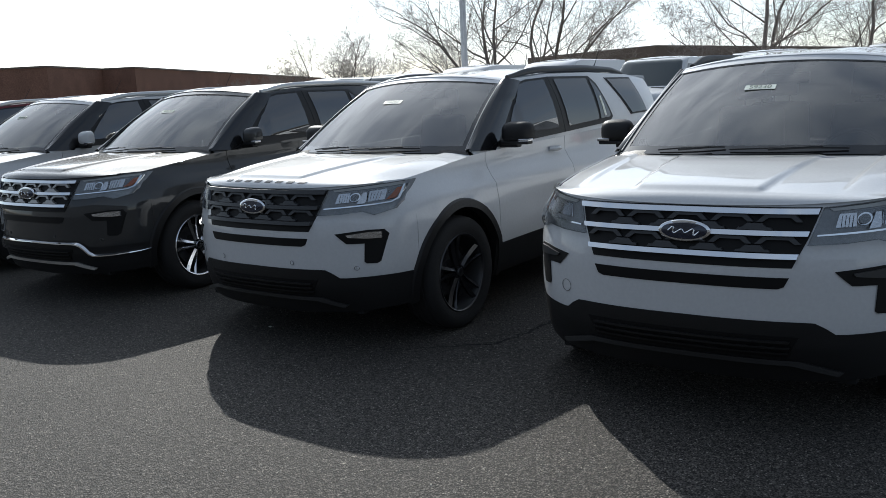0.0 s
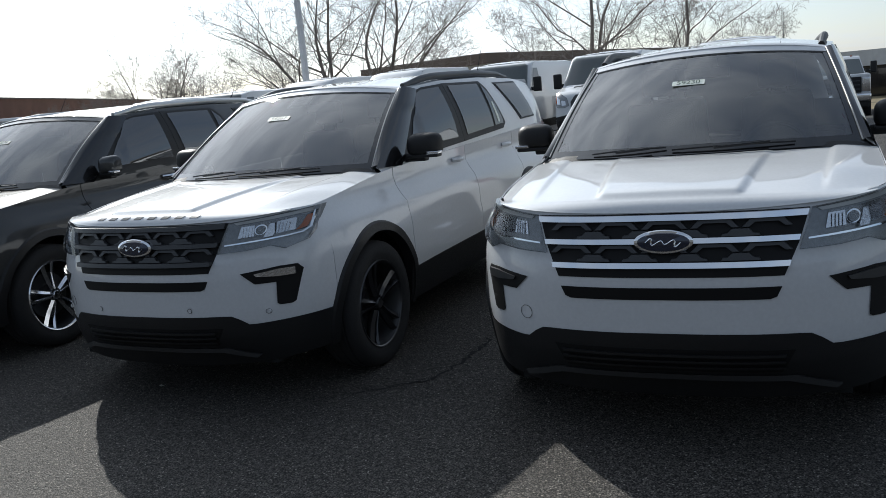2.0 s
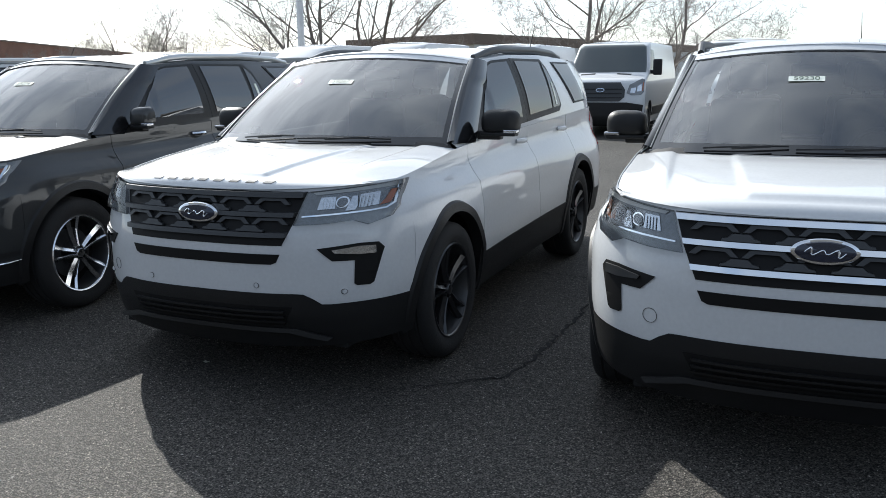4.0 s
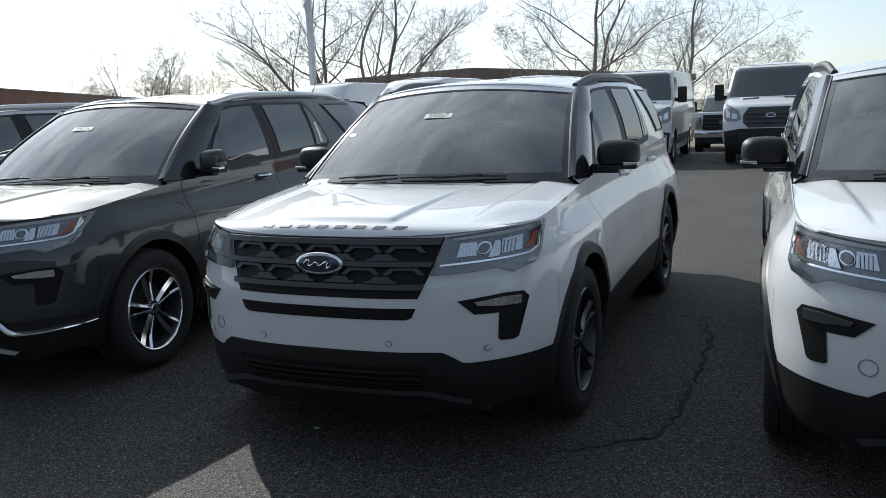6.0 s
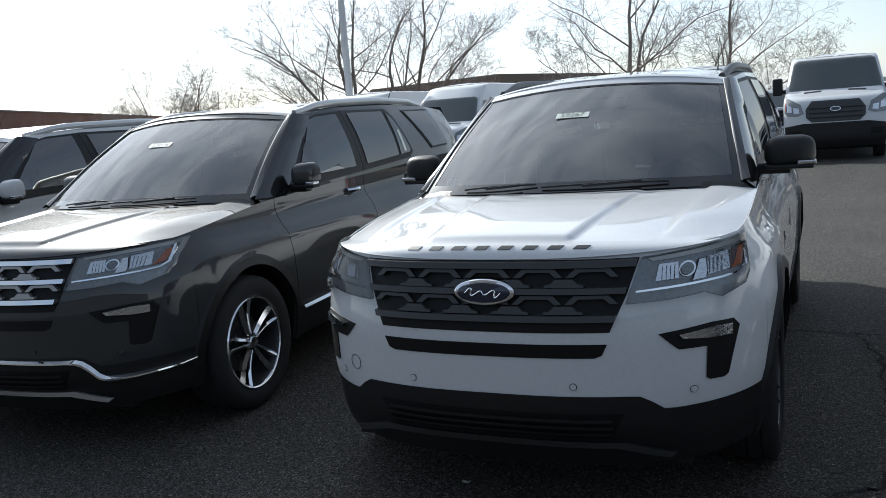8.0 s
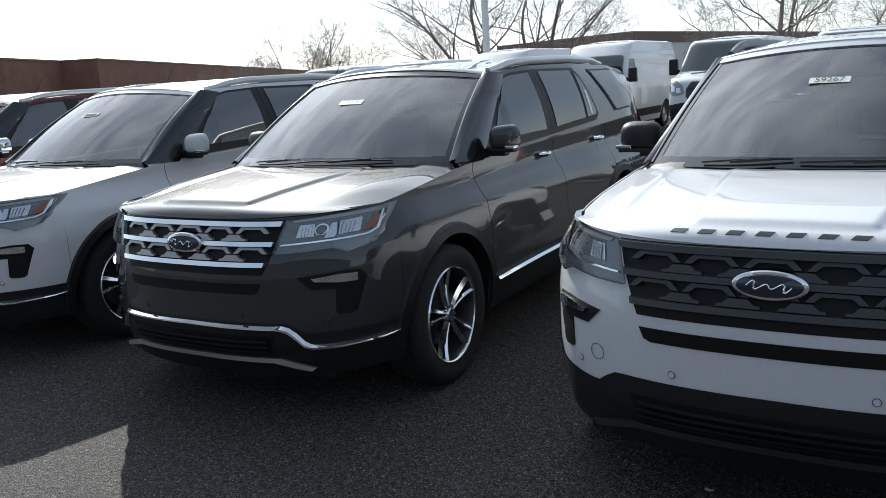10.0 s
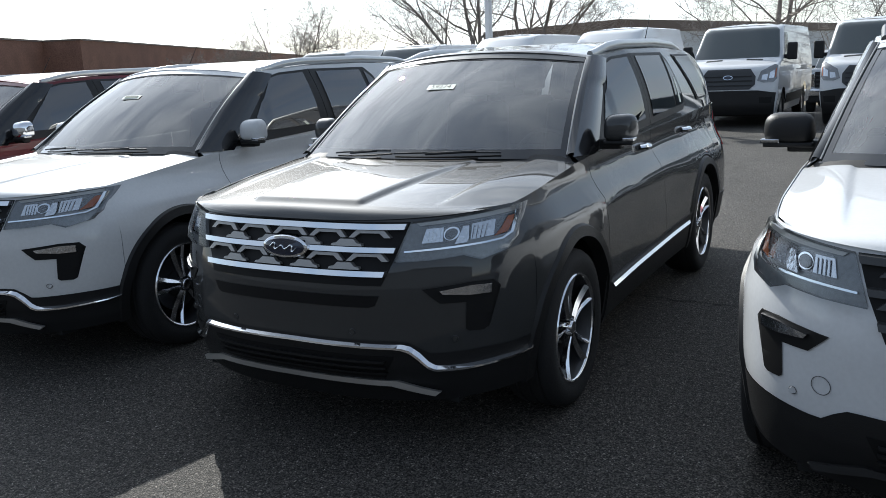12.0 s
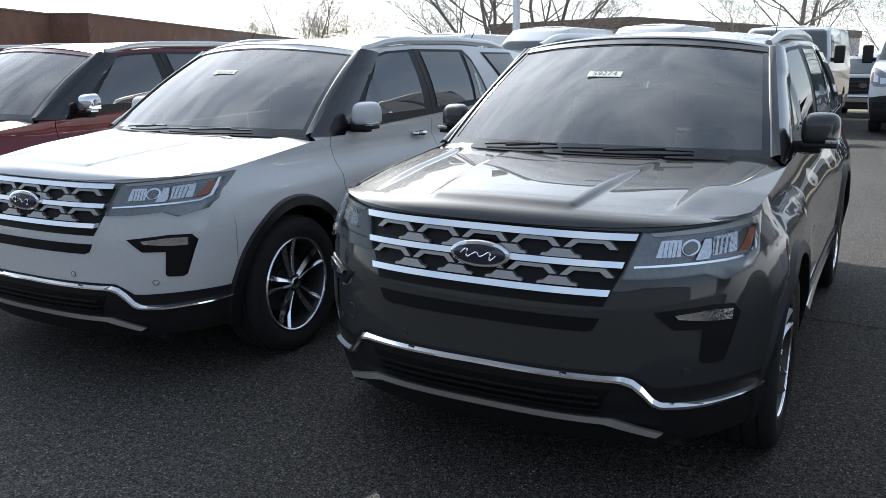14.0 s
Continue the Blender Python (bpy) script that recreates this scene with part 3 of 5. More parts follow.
def parked_suv(m, colour, trim, label, number="", mirror_mat=None):
    """A three-row sport utility car parked nose out. trim: base, sport or limited."""
    car = thing("suv_car", m, label, "car", "row of parked sport utility cars")
    part("front_bumper", lambda: nose_shell(lambda x: clad_line(x), lambda x: 1.030 + 0.028 * min(1.1, (x / 0.85) ** 2)), colour, car, key="nose")
    lower_nose(car, trim)
    grille(car, trim)
    for s in (-1, 1):
        lamp_side(car, s, trim)
    hood = part("hood", lambda: hood_bm(), colour, car, key="hood")
    if trim == "sport":
        # the raised name along the hood's edge, kept as plain dark bars
        for i in range(8):
            k = (i - 3.5) / 3.5

            def bar(k=k):
                bm = bmesh.new()
                grid(bm, lambda a, b: hood_point(a + (b - 0.036) * 0.9, b, 0.003), [(0.012 + k * 0.335 + d) / 0.80 for d in (-0.024, 0.0, 0.024)], [0.026, 0.035, 0.044])
                bmesh.ops.recalc_face_normals(bm, faces=bm.faces[:])
                bmesh.ops.solidify(bm, geom=bm.faces[:], thickness=0.003)
                return bm
            part("hood_letter_bar", bar, DARKGREY, hood, key="hl%d" % i)
    names = (("fender", SEAM, 1.43, 30), ("front_door", 1.43, 2.66, 24), ("rear_door", 2.66, 3.70, 28), ("rear_quarter", 3.70, 5.01, 40))
    for s in (-1, 1):
        for nm, a, b, n in names:
            p = part(nm, lambda: flank_shell(a, b, s, sill_line, lambda y: ease(BELT, y), n), colour, car, key=nm + str(s))
            if "door" in nm:
                hy = b - 0.20

                def handle(hy=hy):
                    bm = bmesh.new()
                    pts = [flank(hy + 0.16 * (k - 0.5), 1.055 + 0.018 * hy, 0.010 + 0.032 * math.sin(math.pi * k) ** 0.5, s) for k in frange(0, 1, 10)]
                    tube(bm, pts, [0.016 + 0.004 * math.sin(math.pi * k) for k in frange(0, 1, 10)], 8)
                    return bm
                part("door_handle", handle, CHROME if trim == "limited" else colour, p, key="handle%s%d" % (nm, s))
        for c in (AF, AR):
            part("arch_trim", lambda: arch_trim(s, c), BLACK, car, key="archtrim%d%.1f" % (s, c))
        part("sill_cladding", lambda: flank_shell(1.36, 3.38, s, lambda y: 0.285, lambda y: sill_line(y) + 0.0, 20, 0.006, 5), BLACK, car, key="sill%d" % s)
        part("rear_cladding", lambda: flank_shell(4.22, 5.0, s, lambda y: 0.30, lambda y: sill_line(y), 14, 0.004, 5), BLACK, car, key="rclad%d" % s)
        if trim == "limited":
            part("sill_strip", lambda: conform(((1.46, 0.462), (3.26, 0.474), (3.28, 0.492), (1.46, 0.479)), lambda y, z, o: flank(y, z, o + (0.49 - z) * 0.8, s), 0.012, 0.012, 0.15), CHROME, car, key="sillstrip%d" % s)
        # cabin side
        part("cabin_side", lambda: cabin_side(s), colour, car, key="cabin%d" % s)
        C = lambda y, z, o: cabin(y, z, o, s)
        part("front_pillar", lambda: front_pillar(s), GLOSS, car, key="apil%d" % s)
        part("pillar_trim", lambda: pillar_trim(s), GLOSS, car, key="ptrim%d" % s)
        part("pillar_strip", lambda: pillar_strip(s), SATIN, car, key="pstrip%d" % s)
        for nm, poly in (("front_side_window", WIN1), ("rear_side_window", WIN2), ("quarter_window", WIN3)):
            fr = part(nm + "_frame", lambda: conform(poly[0], C, 0.0065, 0.010, 0.06), BLACK, car, key=nm + "f%d" % s)
            part("pane", lambda: conform(poly[1], C, 0.0115, 0.004, 0.04), TINT, fr, key=nm + "p%d" % s)
            if poly is WIN2:
                part("corner_pane", lambda: conform(TIP, C, 0.0115, 0.004, 0.04), TINT, fr, key="tip%d" % s)
        part("price_paper", lambda: conform(((3.45, 1.312), (3.49, 1.314), (3.45, 1.49), (3.415, 1.49)), C, 0.0145, 0.001, 0.1), PAPER, car, key="paper%d" % s)
        part("roof_rail", lambda: rail(s), RAIL if trim == "limited" else (DARKGREY if trim == "sport" else BLACK), car, key="rail%d" % s)
        # door mirrors
        fold = 0.72 if trim == "limited" else 1.0
        mk = "%d%.1f" % (s, fold)
        mm = part("door_mirror", lambda: mirror_bm(s, "cap", fold), mirror_mat or BLACK, car, key="mcap" + mk)
        part("mirror_glass", lambda: mirror_bm(s, "glass", fold), CHROME, mm, key="mgl" + mk)
        part("mirror_arm", lambda: mirror_bm(s, "arm", fold), BLACK, mm, key="marm" + mk)
        part("turn_signal", lambda: mirror_bm(s, "signal", fold), REFLECT, mm, key="msig" + mk)
        part("tail_light", lambda: conform(((4.60, 0.90), (4.95, 0.92), (4.97, 1.16), (4.72, 1.20), (4.58, 1.05)), lambda y, z, o: flank(y, z, o, s), 0.006, 0.01, 0.06), TAIL, car, key="tail%d" % s)
        for y in (WF, WR):
            wheel_parts(car, s, y, {"base": "base", "sport": "black", "limited": "limited"}[trim])
    # added black liner that stops light leaking through wells and gaps
    part("shade_liner", shade_liner, VOID, car, key="inner")
    # roof and glass
    part("roof", roof_bm, colour, car, key="roof")
    part("windscreen", lambda: screen_bm(), SCREEN, car, key="screen")
    part("screen_band", lambda: screen_band(), GLOSS, car, key="screenband")
    part("roof_header", header_bm, colour, car, key="header")
    part("tailgate", tailgate_bm, colour, car, key="tailgate")
    part("cowl", cowl_bm, BLACK, car, key="cowl")
    for i, (a, b) in enumerate((((-0.66, 0.018), (-0.16, 0.045)), ((-0.12, 0.022), (0.62, 0.032)))):
        def wiper(a=a, b=b):
            bm = bmesh.new()
            pts = [screen(a[0] + (b[0] - a[0]) * k, a[1] + (b[1] - a[1]) * k - 0.015, 0.014 + 0.006 * math.sin(math.pi * k)) for k in frange(0, 1, 12)]
            tube(bm, pts, 0.0048, 6)
            mid = [screen(a[0] + (b[0] - a[0]) * k, -0.03 + 0.05 * k, 0.03) for k in frange(0.35, 0.8, 4)]
            tube(bm, mid, 0.007, 6)
            return bm
        part("wiper", wiper, BLACK, car, key="wiper%d" % i)
    part("antenna", lambda: tube(bmesh.new(), [(0.40, 4.15, 1.73), (0.40, 4.22, 1.80), (0.40, 4.36, 2.00)], [0.010, 0.004, 0.002], 6), BLACK, car, key="antenna")
    if trim != "base":
        for sx in (-0.72, -0.32, 0.32, 0.72):
            part("parking_sensor", lambda: sensor(sx), colour, car, key="sens%.2f" % sx)
            part("sensor_ring", lambda: sensor_ring(sx, 0.0125), DARKGREY, car, key="sensr%.2f" % sx)
    part("tow_hook_cover", lambda: sensor_ring(-0.63, 0.030), DARKGREY, car, key="towcover")
    interior(car)
    if number:
        p = screen(-0.08, 0.62, 0.004)
        up = (screen(-0.08, 0.67) - screen(-0.08, 0.57)).normalized()
        ac = Vector((1, 0, 0))
        nn = ac.cross(up)
        base = Matrix((ac.to_4d(), up.to_4d(), nn.to_4d(), p.to_4d())).transposed()
        for i in range(3):
            base[3][i] = 0
        base[3][3] = 1

        def tag():
            bm = bmesh.new()
            vs = [bm.verts.new((a, b, 0)) for a, b in ((-0.088, -0.024), (0.088, -0.024), (0.088, 0.024), (-0.088, 0.024))]
            bm.faces.new(vs)
            return bm
        st = part("stock_sticker", tag, PAPER, car, "white stock number sticker", key="sticker")
        st.matrix_local = base
        st.visible_shadow = False
        if number.isdigit():
            text_mesh(number, 0.052, INK, "stock_number", st, Matrix.Translation((0, 0, 0.002)))
        else:
            def mark():
                bm = bmesh.new()
                bm.faces.new([bm.verts.new((a, b, 0.002)) for a, b in ((-0.066, -0.013), (0.066, -0.013), (0.066, 0.013), (-0.066, 0.013))])
                return bm
            part("stock_mark", mark, INK, st)
    return car


def hood_bm():
    bm = bmesh.new()
    grid(bm, hood_point, frange(-1, 1, 150), [0, .008, .016, .028, .04, .058, .07, .08, .09, .1, .11] + frange(0.125, 1, 26))
    bmesh.ops.recalc_face_normals(bm, faces=bm.faces[:])
    return bm


def arch_trim(s, c):
    bm = bmesh.new()

    def f(a, v):
        r = (ARCH - 0.012, ARCH - 0.004, ARCH + 0.045, ARCH + 0.055)[v]
        return flank(c + r * math.cos(a), 0.385 + r * math.sin(a), (-0.05, 0.016, 0.016, 0.0)[v], s)
    grid(bm, f, frange(radians(-14), radians(194), 36), [0, 1, 2, 3])
    bmesh.ops.recalc_face_normals(bm, faces=bm.faces[:])
    return bm


WIN1 = (((1.60, 1.172), (2.695, 1.215), (2.615, 1.668), (2.30, 1.652), (2.205, 1.634), (1.66, 1.216)),
        ((1.80, 1.250), (2.585, 1.258), (2.54, 1.648), (2.27, 1.634), (2.17, 1.614)))
WIN2 = (((2.70, 1.215), (3.55, 1.255), (3.63, 1.30), (3.46, 1.60), (3.36, 1.668), (2.62, 1.670)),
        ((2.77, 1.262), (3.335, 1.290), (3.285, 1.648), (2.70, 1.650)))
WIN3 = (((4.05, 1.300), (4.46, 1.308), (4.33, 1.648), (3.70, 1.650)),
        ((4.07, 1.315), (4.43, 1.323), (4.31, 1.634), (3.74, 1.636)))
TIP = ((3.375, 1.292), (3.56, 1.300), (3.575, 1.325), (3.43, 1.575), (3.345, 1.64))


def pillar_trim(s):
    """The narrow black cover between the windscreen's edge and the front pillar."""
    bm = bmesh.new()

    def f(k, v):
        a, b = screen(1.0, k, 0.005), A0.lerp(A1, k) + Vector((0.015, -0.006, 0.012))
        p = a.lerp(b, v)
        return Vector((s * p.x, p.y, p.z + 0.004 * math.sin(math.pi * v)))
    grid(bm, f, frange(0.0, 1.0, 16), frange(0, 1, 4))
    bmesh.ops.recalc_face_normals(bm, faces=bm.faces[:])
    return bm


def front_pillar(s):
    """The gloss black cover of the front pillar, from the screen's edge to the front of the side window."""
    bm = bmesh.new()

    def f(k, v):
        a = A0.lerp(A1, k) + Vector((0.015, -0.006, 0.012))
        b = cabin(1.60 + 0.60 * k, 1.172 + 0.462 * k, 0.014)
        p = a.lerp(b, min(v, 1.0)) + Vector((0.010, -0.004, 0.002)) * math.sin(math.pi * min(v, 1.0))
        if v > 1:
            p.x -= 0.016
        return Vector((s * p.x, p.y, p.z))
    grid(bm, f, frange(-0.04, 1.02, 20), [0, 0.15, 0.3, 0.5, 0.7, 0.85, 0.97, 1.0, 1.01])
    bmesh.ops.recalc_face_normals(bm, faces=bm.faces[:])
    return bm


def pillar_strip(s):
    bm = bmesh.new()
    pts = []
    for k in frange(0.0, 1.0, 14):
        p = A0.lerp(A1, k)
        q = screen(1.0, k, 0.008)
        pts.append((s * (q.x + 0.004), q.y + 0.004, q.z))
    tube(bm, pts, 0.0045, 6)
    return bm


def cabin_side(s):
    bm = bmesh.new()

    def top(y):
        if y < 2.03:
            k = (y - A0.y) / (A1.y - A0.y)
            return A0.z + (A1.z - A0.z) * k
        return roof_edge(y).z
    ys = frange(A0.y, 2.03, 12) + frange(2.1, 4.85, 34)

    def f(y, v):
        zb = ease(BELT, y) - 0.004
        return cabin(y, zb + (max(top(y), zb + 0.005) - zb) * v, 0, s)
    grid(bm, f, ys, frange(0, 1, 8))
    bmesh.ops.recalc_face_normals(bm, faces=bm.faces[:])
    bmesh.ops.solidify(bm, geom=bm.faces[:], thickness=0.004)
    return bm


def roof_point(s, y):
    e = roof_edge(y)
    front = 0.14 * (1 - s * s) * (1 - soft(2.0, 2.6, y))
    z = e.z + 0.060 * (1 - abs(s) ** 2.4)
    z += 0.006 * (soft(0.30, 0.34, abs(s)) - soft(0.62, 0.66, abs(s))) * soft(2.3, 2.6, y)
    return Vector((s * e.x, y - front, z))


def roof_bm():
    bm = bmesh.new()
    grid(bm, roof_point, frange(-1, 1, 44), [2.03, 2.06, 2.1] + frange(2.2, 4.86, 30))
    bmesh.ops.recalc_face_normals(bm, faces=bm.faces[:])
    bmesh.ops.solidify(bm, geom=bm.faces[:], thickness=0.006)
    return bm


def screen_bm():
    bm = bmesh.new()
    grid(bm, lambda s, v: screen(s, v), frange(-1, 1, 30), frange(0, 1, 14))
    bmesh.ops.recalc_face_normals(bm, faces=bm.faces[:])
    return bm


def screen_band():
    """The black printed edge of the windscreen and the sensor housing behind the mirror."""
    bm = bmesh.new()
    for a, b, c, d in ((-1.01, 1.01, -0.02, 0.055), (-1.01, 1.01, 0.925, 1.004), (-1.01, -0.962, 0, 1), (0.962, 1.01, 0, 1)):
        grid(bm, lambda s, v: screen(s, v, 0.0025), frange(a, b, 24 if b - a > 1 else 2), frange(c, d, 14 if d - c > .5 else 3))
    grid(bm, lambda s, v: screen(s, v, -0.012), frange(-0.13, 0.13, 4), frange(0.79, 0.93, 4))
    bmesh.ops.recalc_face_normals(bm, faces=bm.faces[:])
    return bm


def header_bm():
    """The painted front edge of the roof above the windscreen."""
    bm = bmesh.new()
    grid(bm, lambda s, v: screen(s, v, 0.007) if v < 1 else roof_point(s, 2.03 + (v - 1)) + Vector((0, 0, 0.005)), frange(-0.995, 0.995, 30), [0.937, 0.942, 0.955, 0.97, 0.982, 1.02, 1.07])
    bmesh.ops.recalc_face_normals(bm, faces=bm.faces[:])
    bmesh.ops.solidify(bm, geom=bm.faces[:], thickness=0.004)
    return bm


def cowl_bm():
    bm = bmesh.new()
    grid(bm, lambda s, v: hood_point(s * 0.985, 0.992, -0.008).lerp(screen(s, 0.03, 0.0), v), frange(-1, 1, 30), [0, 0.5, 1])
    bmesh.ops.recalc_face_normals(bm, faces=bm.faces[:])
    return bm


def tailgate_bm():
    bm = bmesh.new()

    def f(s, v):
        a = Vector((0.64 * s, 4.86, 1.66 + 0.03 * (1 - s * s)))
        b = Vector((0.80 * s, 5.0 + 0.02 * (1 - s * s), 1.1))
        c = Vector((0.84 * s, 5.01, 0.4))
        return a.lerp(b, v * 2) if v < 0.5 else b.lerp(c, v * 2 - 1)
    grid(bm, f, frange(-1, 1, 12), frange(0, 1, 8))
    bmesh.ops.recalc_face_normals(bm, faces=bm.faces[:])
    return bm


def sensor(x):
    bm = bmesh.new()
    z = 0.576 if abs(x) < 0.5 else 0.545
    c, d = nose(x, z, 0.004), nose(x, z, -0.01)
    tube(bm, [d, c], 0.0115, 14)
    return bm


def sensor_ring(x, r):
    z = 0.576 if abs(x) < 0.5 else 0.595
    if abs(x) > 0.71:
        z = 0.545
    bm = bmesh.new()
    pts = []
    for i in range(25):
        a = 2 * math.pi * i / 24
        pts.append(nose(x + r * math.cos(a), z + r * math.sin(a), 0.0025))
    tube(bm, pts, 0.0014, 4, cap=False)
    return bm


def shade_liner():
    """Near-black blocks standing in for the shade of floor, wheel wells and panel gaps."""
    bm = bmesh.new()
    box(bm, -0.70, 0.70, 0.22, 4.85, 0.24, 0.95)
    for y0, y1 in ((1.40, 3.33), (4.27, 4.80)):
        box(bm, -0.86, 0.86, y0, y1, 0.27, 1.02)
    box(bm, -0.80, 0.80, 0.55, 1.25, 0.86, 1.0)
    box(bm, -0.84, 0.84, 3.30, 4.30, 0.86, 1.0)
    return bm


def interior(car):
    """Dashboard, steering wheel, seats and inside mirror seen through the glass."""
    def dash():
        bm = bmesh.new()
        grid(bm, lambda s, v: screen(s * 0.97, 0.0, -0.01).lerp(Vector((0.80 * s, 1.78, 1.155 - 0.02 * s * s)), v), frange(-1, 1, 16), frange(0, 1, 5))
        box(bm, -0.78, 0.78, 1.74, 1.84, 0.86, 1.14, 0.03)
        return bm
    part("dashboard", dash, INSIDE, car, key="dash")

    def seat():
        bm = bmesh.new()
        box(bm, -0.25, 0.25, 0.0, 0.14, 0.0, 0.62, 0.05, 0.12)
        box(bm, -0.26, 0.26, -0.50, 0.05, -0.14, 0.04, 0.05)
        box(bm, -0.125, 0.125, 0.05, 0.15, 0.67, 0.86, 0.04, 0.12)
        tube(bm, [(-0.06, 0.10, 0.55), (-0.06, 0.10, 0.72)], 0.008, 6)
        tube(bm, [(0.06, 0.10, 0.55), (0.06, 0.10, 0.72)], 0.008, 6)
        return bm
    for x, y in ((-0.38, 2.55), (0.38, 2.55), (-0.38, 3.45), (0.38, 3.45)):
        part("seat", seat, INSIDE, car, key="seat").matrix_local = pose(x, y, 0.78, -8)

    def wheel():
        bm = bmesh.new()
        n = 32
        pts = [(0.185 * math.cos(2 * math.pi * i / n), 0, 0.185 * math.sin(2 * math.pi * i / n)) for i in range(n + 1)]
        tube(bm, pts, 0.015, 8, cap=False)
        box(bm, -0.17, 0.17, -0.015, 0.015, -0.03, 0.02, 0.01)
        box(bm, -0.06, 0.06, -0.03, 0.02, -0.08, 0.05, 0.02)
        return bm
    part("steering_wheel", wheel, INSIDE, car, key="steer").matrix_local = pose(0.38, 2.02, 1.07, -28)
    part("inside_mirror", lambda: box(bmesh.new(), -0.13, 0.13, 2.03, 2.07, 1.535, 1.605, 0.015), INSIDE, car, key="inmirror")


CARS = (
    ((2.819, 0.016, 1.83), WHITE, "base", "white sport utility car with chrome grille bars and black mirrors", "59230", BLACK),
    ((0.0, 0.0, 0.0), WHITE, "sport", "white sport utility car with black grille and black wheels", "59267", BLACK),
    ((-2.740, 0.005, 2.22), GREY, "limited", "dark grey metallic sport utility car with chrome trim and wheels", "59274", GREY),
    ((-5.297, -0.072, 1.73), PEARL, "limited", "pearl white sport utility car with chrome trim and wheels", "unread", PEARL),
    ((-8.00, 0.02, 1.6), RED, "limited", "dark red sport utility car with chrome mirrors", "", CHROME),
    ((-10.70, 0.05, 1.6), GREY, "limited", "dark grey sport utility car at the row's far end", "", GREY),
)
for (x, y, h), colour, trim, label, number, mm in CARS:
    parked_suv(pose(x, y, 0, 0, 0, h), colour, trim, label, number, mm)


# ---- the lot ----
def asphalt():
    m = bpy.data.materials.new("asphalt")
    m.use_nodes = True
    nt = m.node_tree
    L = nt.links.new
    b = nt.nodes["Principled BSDF"]
    b.inputs["Roughness"].default_value = 0.78
    b.inputs["Specular IOR Level"].default_value = 0.35
    tc = nt.nodes.new("ShaderNodeTexCoord")
    vor = nt.nodes.new("ShaderNodeTexVoronoi")
    vor.inputs["Scale"].default_value = 125
    big = nt.nodes.new("ShaderNodeTexNoise")
    big.inputs["Scale"].default_value = 0.55
    big.inputs["Detail"].default_value = 7
    fine = nt.nodes.new("ShaderNodeTexNoise")
    fine.inputs["Scale"].default_value = 38
    fine.inputs["Detail"].default_value = 5
    for n in (vor, big, fine):
        L(tc.outputs["Object"], n.inputs["Vector"])
    r1 = nt.nodes.new("ShaderNodeValToRGB")     # stones, few of them pale
    r1.color_ramp.elements[0].color = (0.080, 0.073, 0.065, 1)
    r1.color_ramp.elements[1].color = (0.27, 0.245, 0.21, 1)
    r1.color_ramp.elements[0].position = 0.55
    e = r1.color_ramp.elements.new(0.90)
    e.color = (0.118, 0.106, 0.092, 1)
    sep = nt.nodes.new("ShaderNodeSeparateColor")
    L(vor.outputs["Color"], sep.inputs[0])
    L(sep.outputs[0], r1.inputs[0])
    mr = nt.nodes.new("ShaderNodeMapRange")
    mr.inputs[1].default_value, mr.inputs[2].default_value, mr.inputs[3].default_value, mr.inputs[4].default_value = 0.3, 0.7, 0.78, 1.22
    L(big.outputs["Fac"], mr.inputs[0])
    mr2 = nt.nodes.new("ShaderNodeMapRange")
    mr2.inputs[1].default_value, mr2.inputs[2].default_value, mr2.inputs[3].default_value, mr2.inputs[4].default_value = 0.34, 0.66, 0.58, 1.42
    L(fine.outputs["Fac"], mr2.inputs[0])
    mu = nt.nodes.new("ShaderNodeMath")
    mu.operation = 'MULTIPLY'
    L(mr.outputs[0], mu.inputs[0])
    L(mr2.outputs[0], mu.inputs[1])
    gap = nt.nodes.new("ShaderNodeMapRange")     # binder in the gaps between the stones
    gap.inputs[1].default_value, gap.inputs[2].default_value, gap.inputs[3].default_value, gap.inputs[4].default_value = 0.40, 0.66, 1.12, 0.18
    L(vor.outputs["Distance"], gap.inputs[0])
    mg = nt.nodes.new("ShaderNodeMath")
    mg.operation = 'MULTIPLY'
    L(mu.outputs[0], mg.inputs[0])
    L(gap.outputs[0], mg.inputs[1])
    vm = nt.nodes.new("ShaderNodeVectorMath")
    vm.operation = 'SCALE'
    L(r1.outputs[0], vm.inputs[0])
    L(mg.outputs[0], vm.inputs["Scale"])
    L(vm.outputs[0], b.inputs["Base Color"])
    ad = nt.nodes.new("ShaderNodeMath")
    ad.operation = 'ADD'
    L(gap.outputs[0], ad.inputs[0])
    L(fine.outputs["Fac"], ad.inputs[1])
    bp = nt.nodes.new("ShaderNodeBump")
    bp.inputs["Strength"].default_value = 0.9
    bp.inputs["Distance"].default_value = 0.011
    L(ad.outputs[0], bp.inputs["Height"])
    L(bp.outputs[0], b.inputs["Normal"])
    return m


ASPHALT = asphalt()
TAR = mat("open_crack", (0.008, 0.008, 0.008), 0.95)
GRASS = mat("dry_winter_grass", (0.16, 0.13, 0.07), 0.95, grain=0.45, scale=14, bump=0.8, blotch=0.3)


def lie(y):
    """The lot falls away behind the vans."""
    return -0.75 * soft(21.0, 31.0, y)


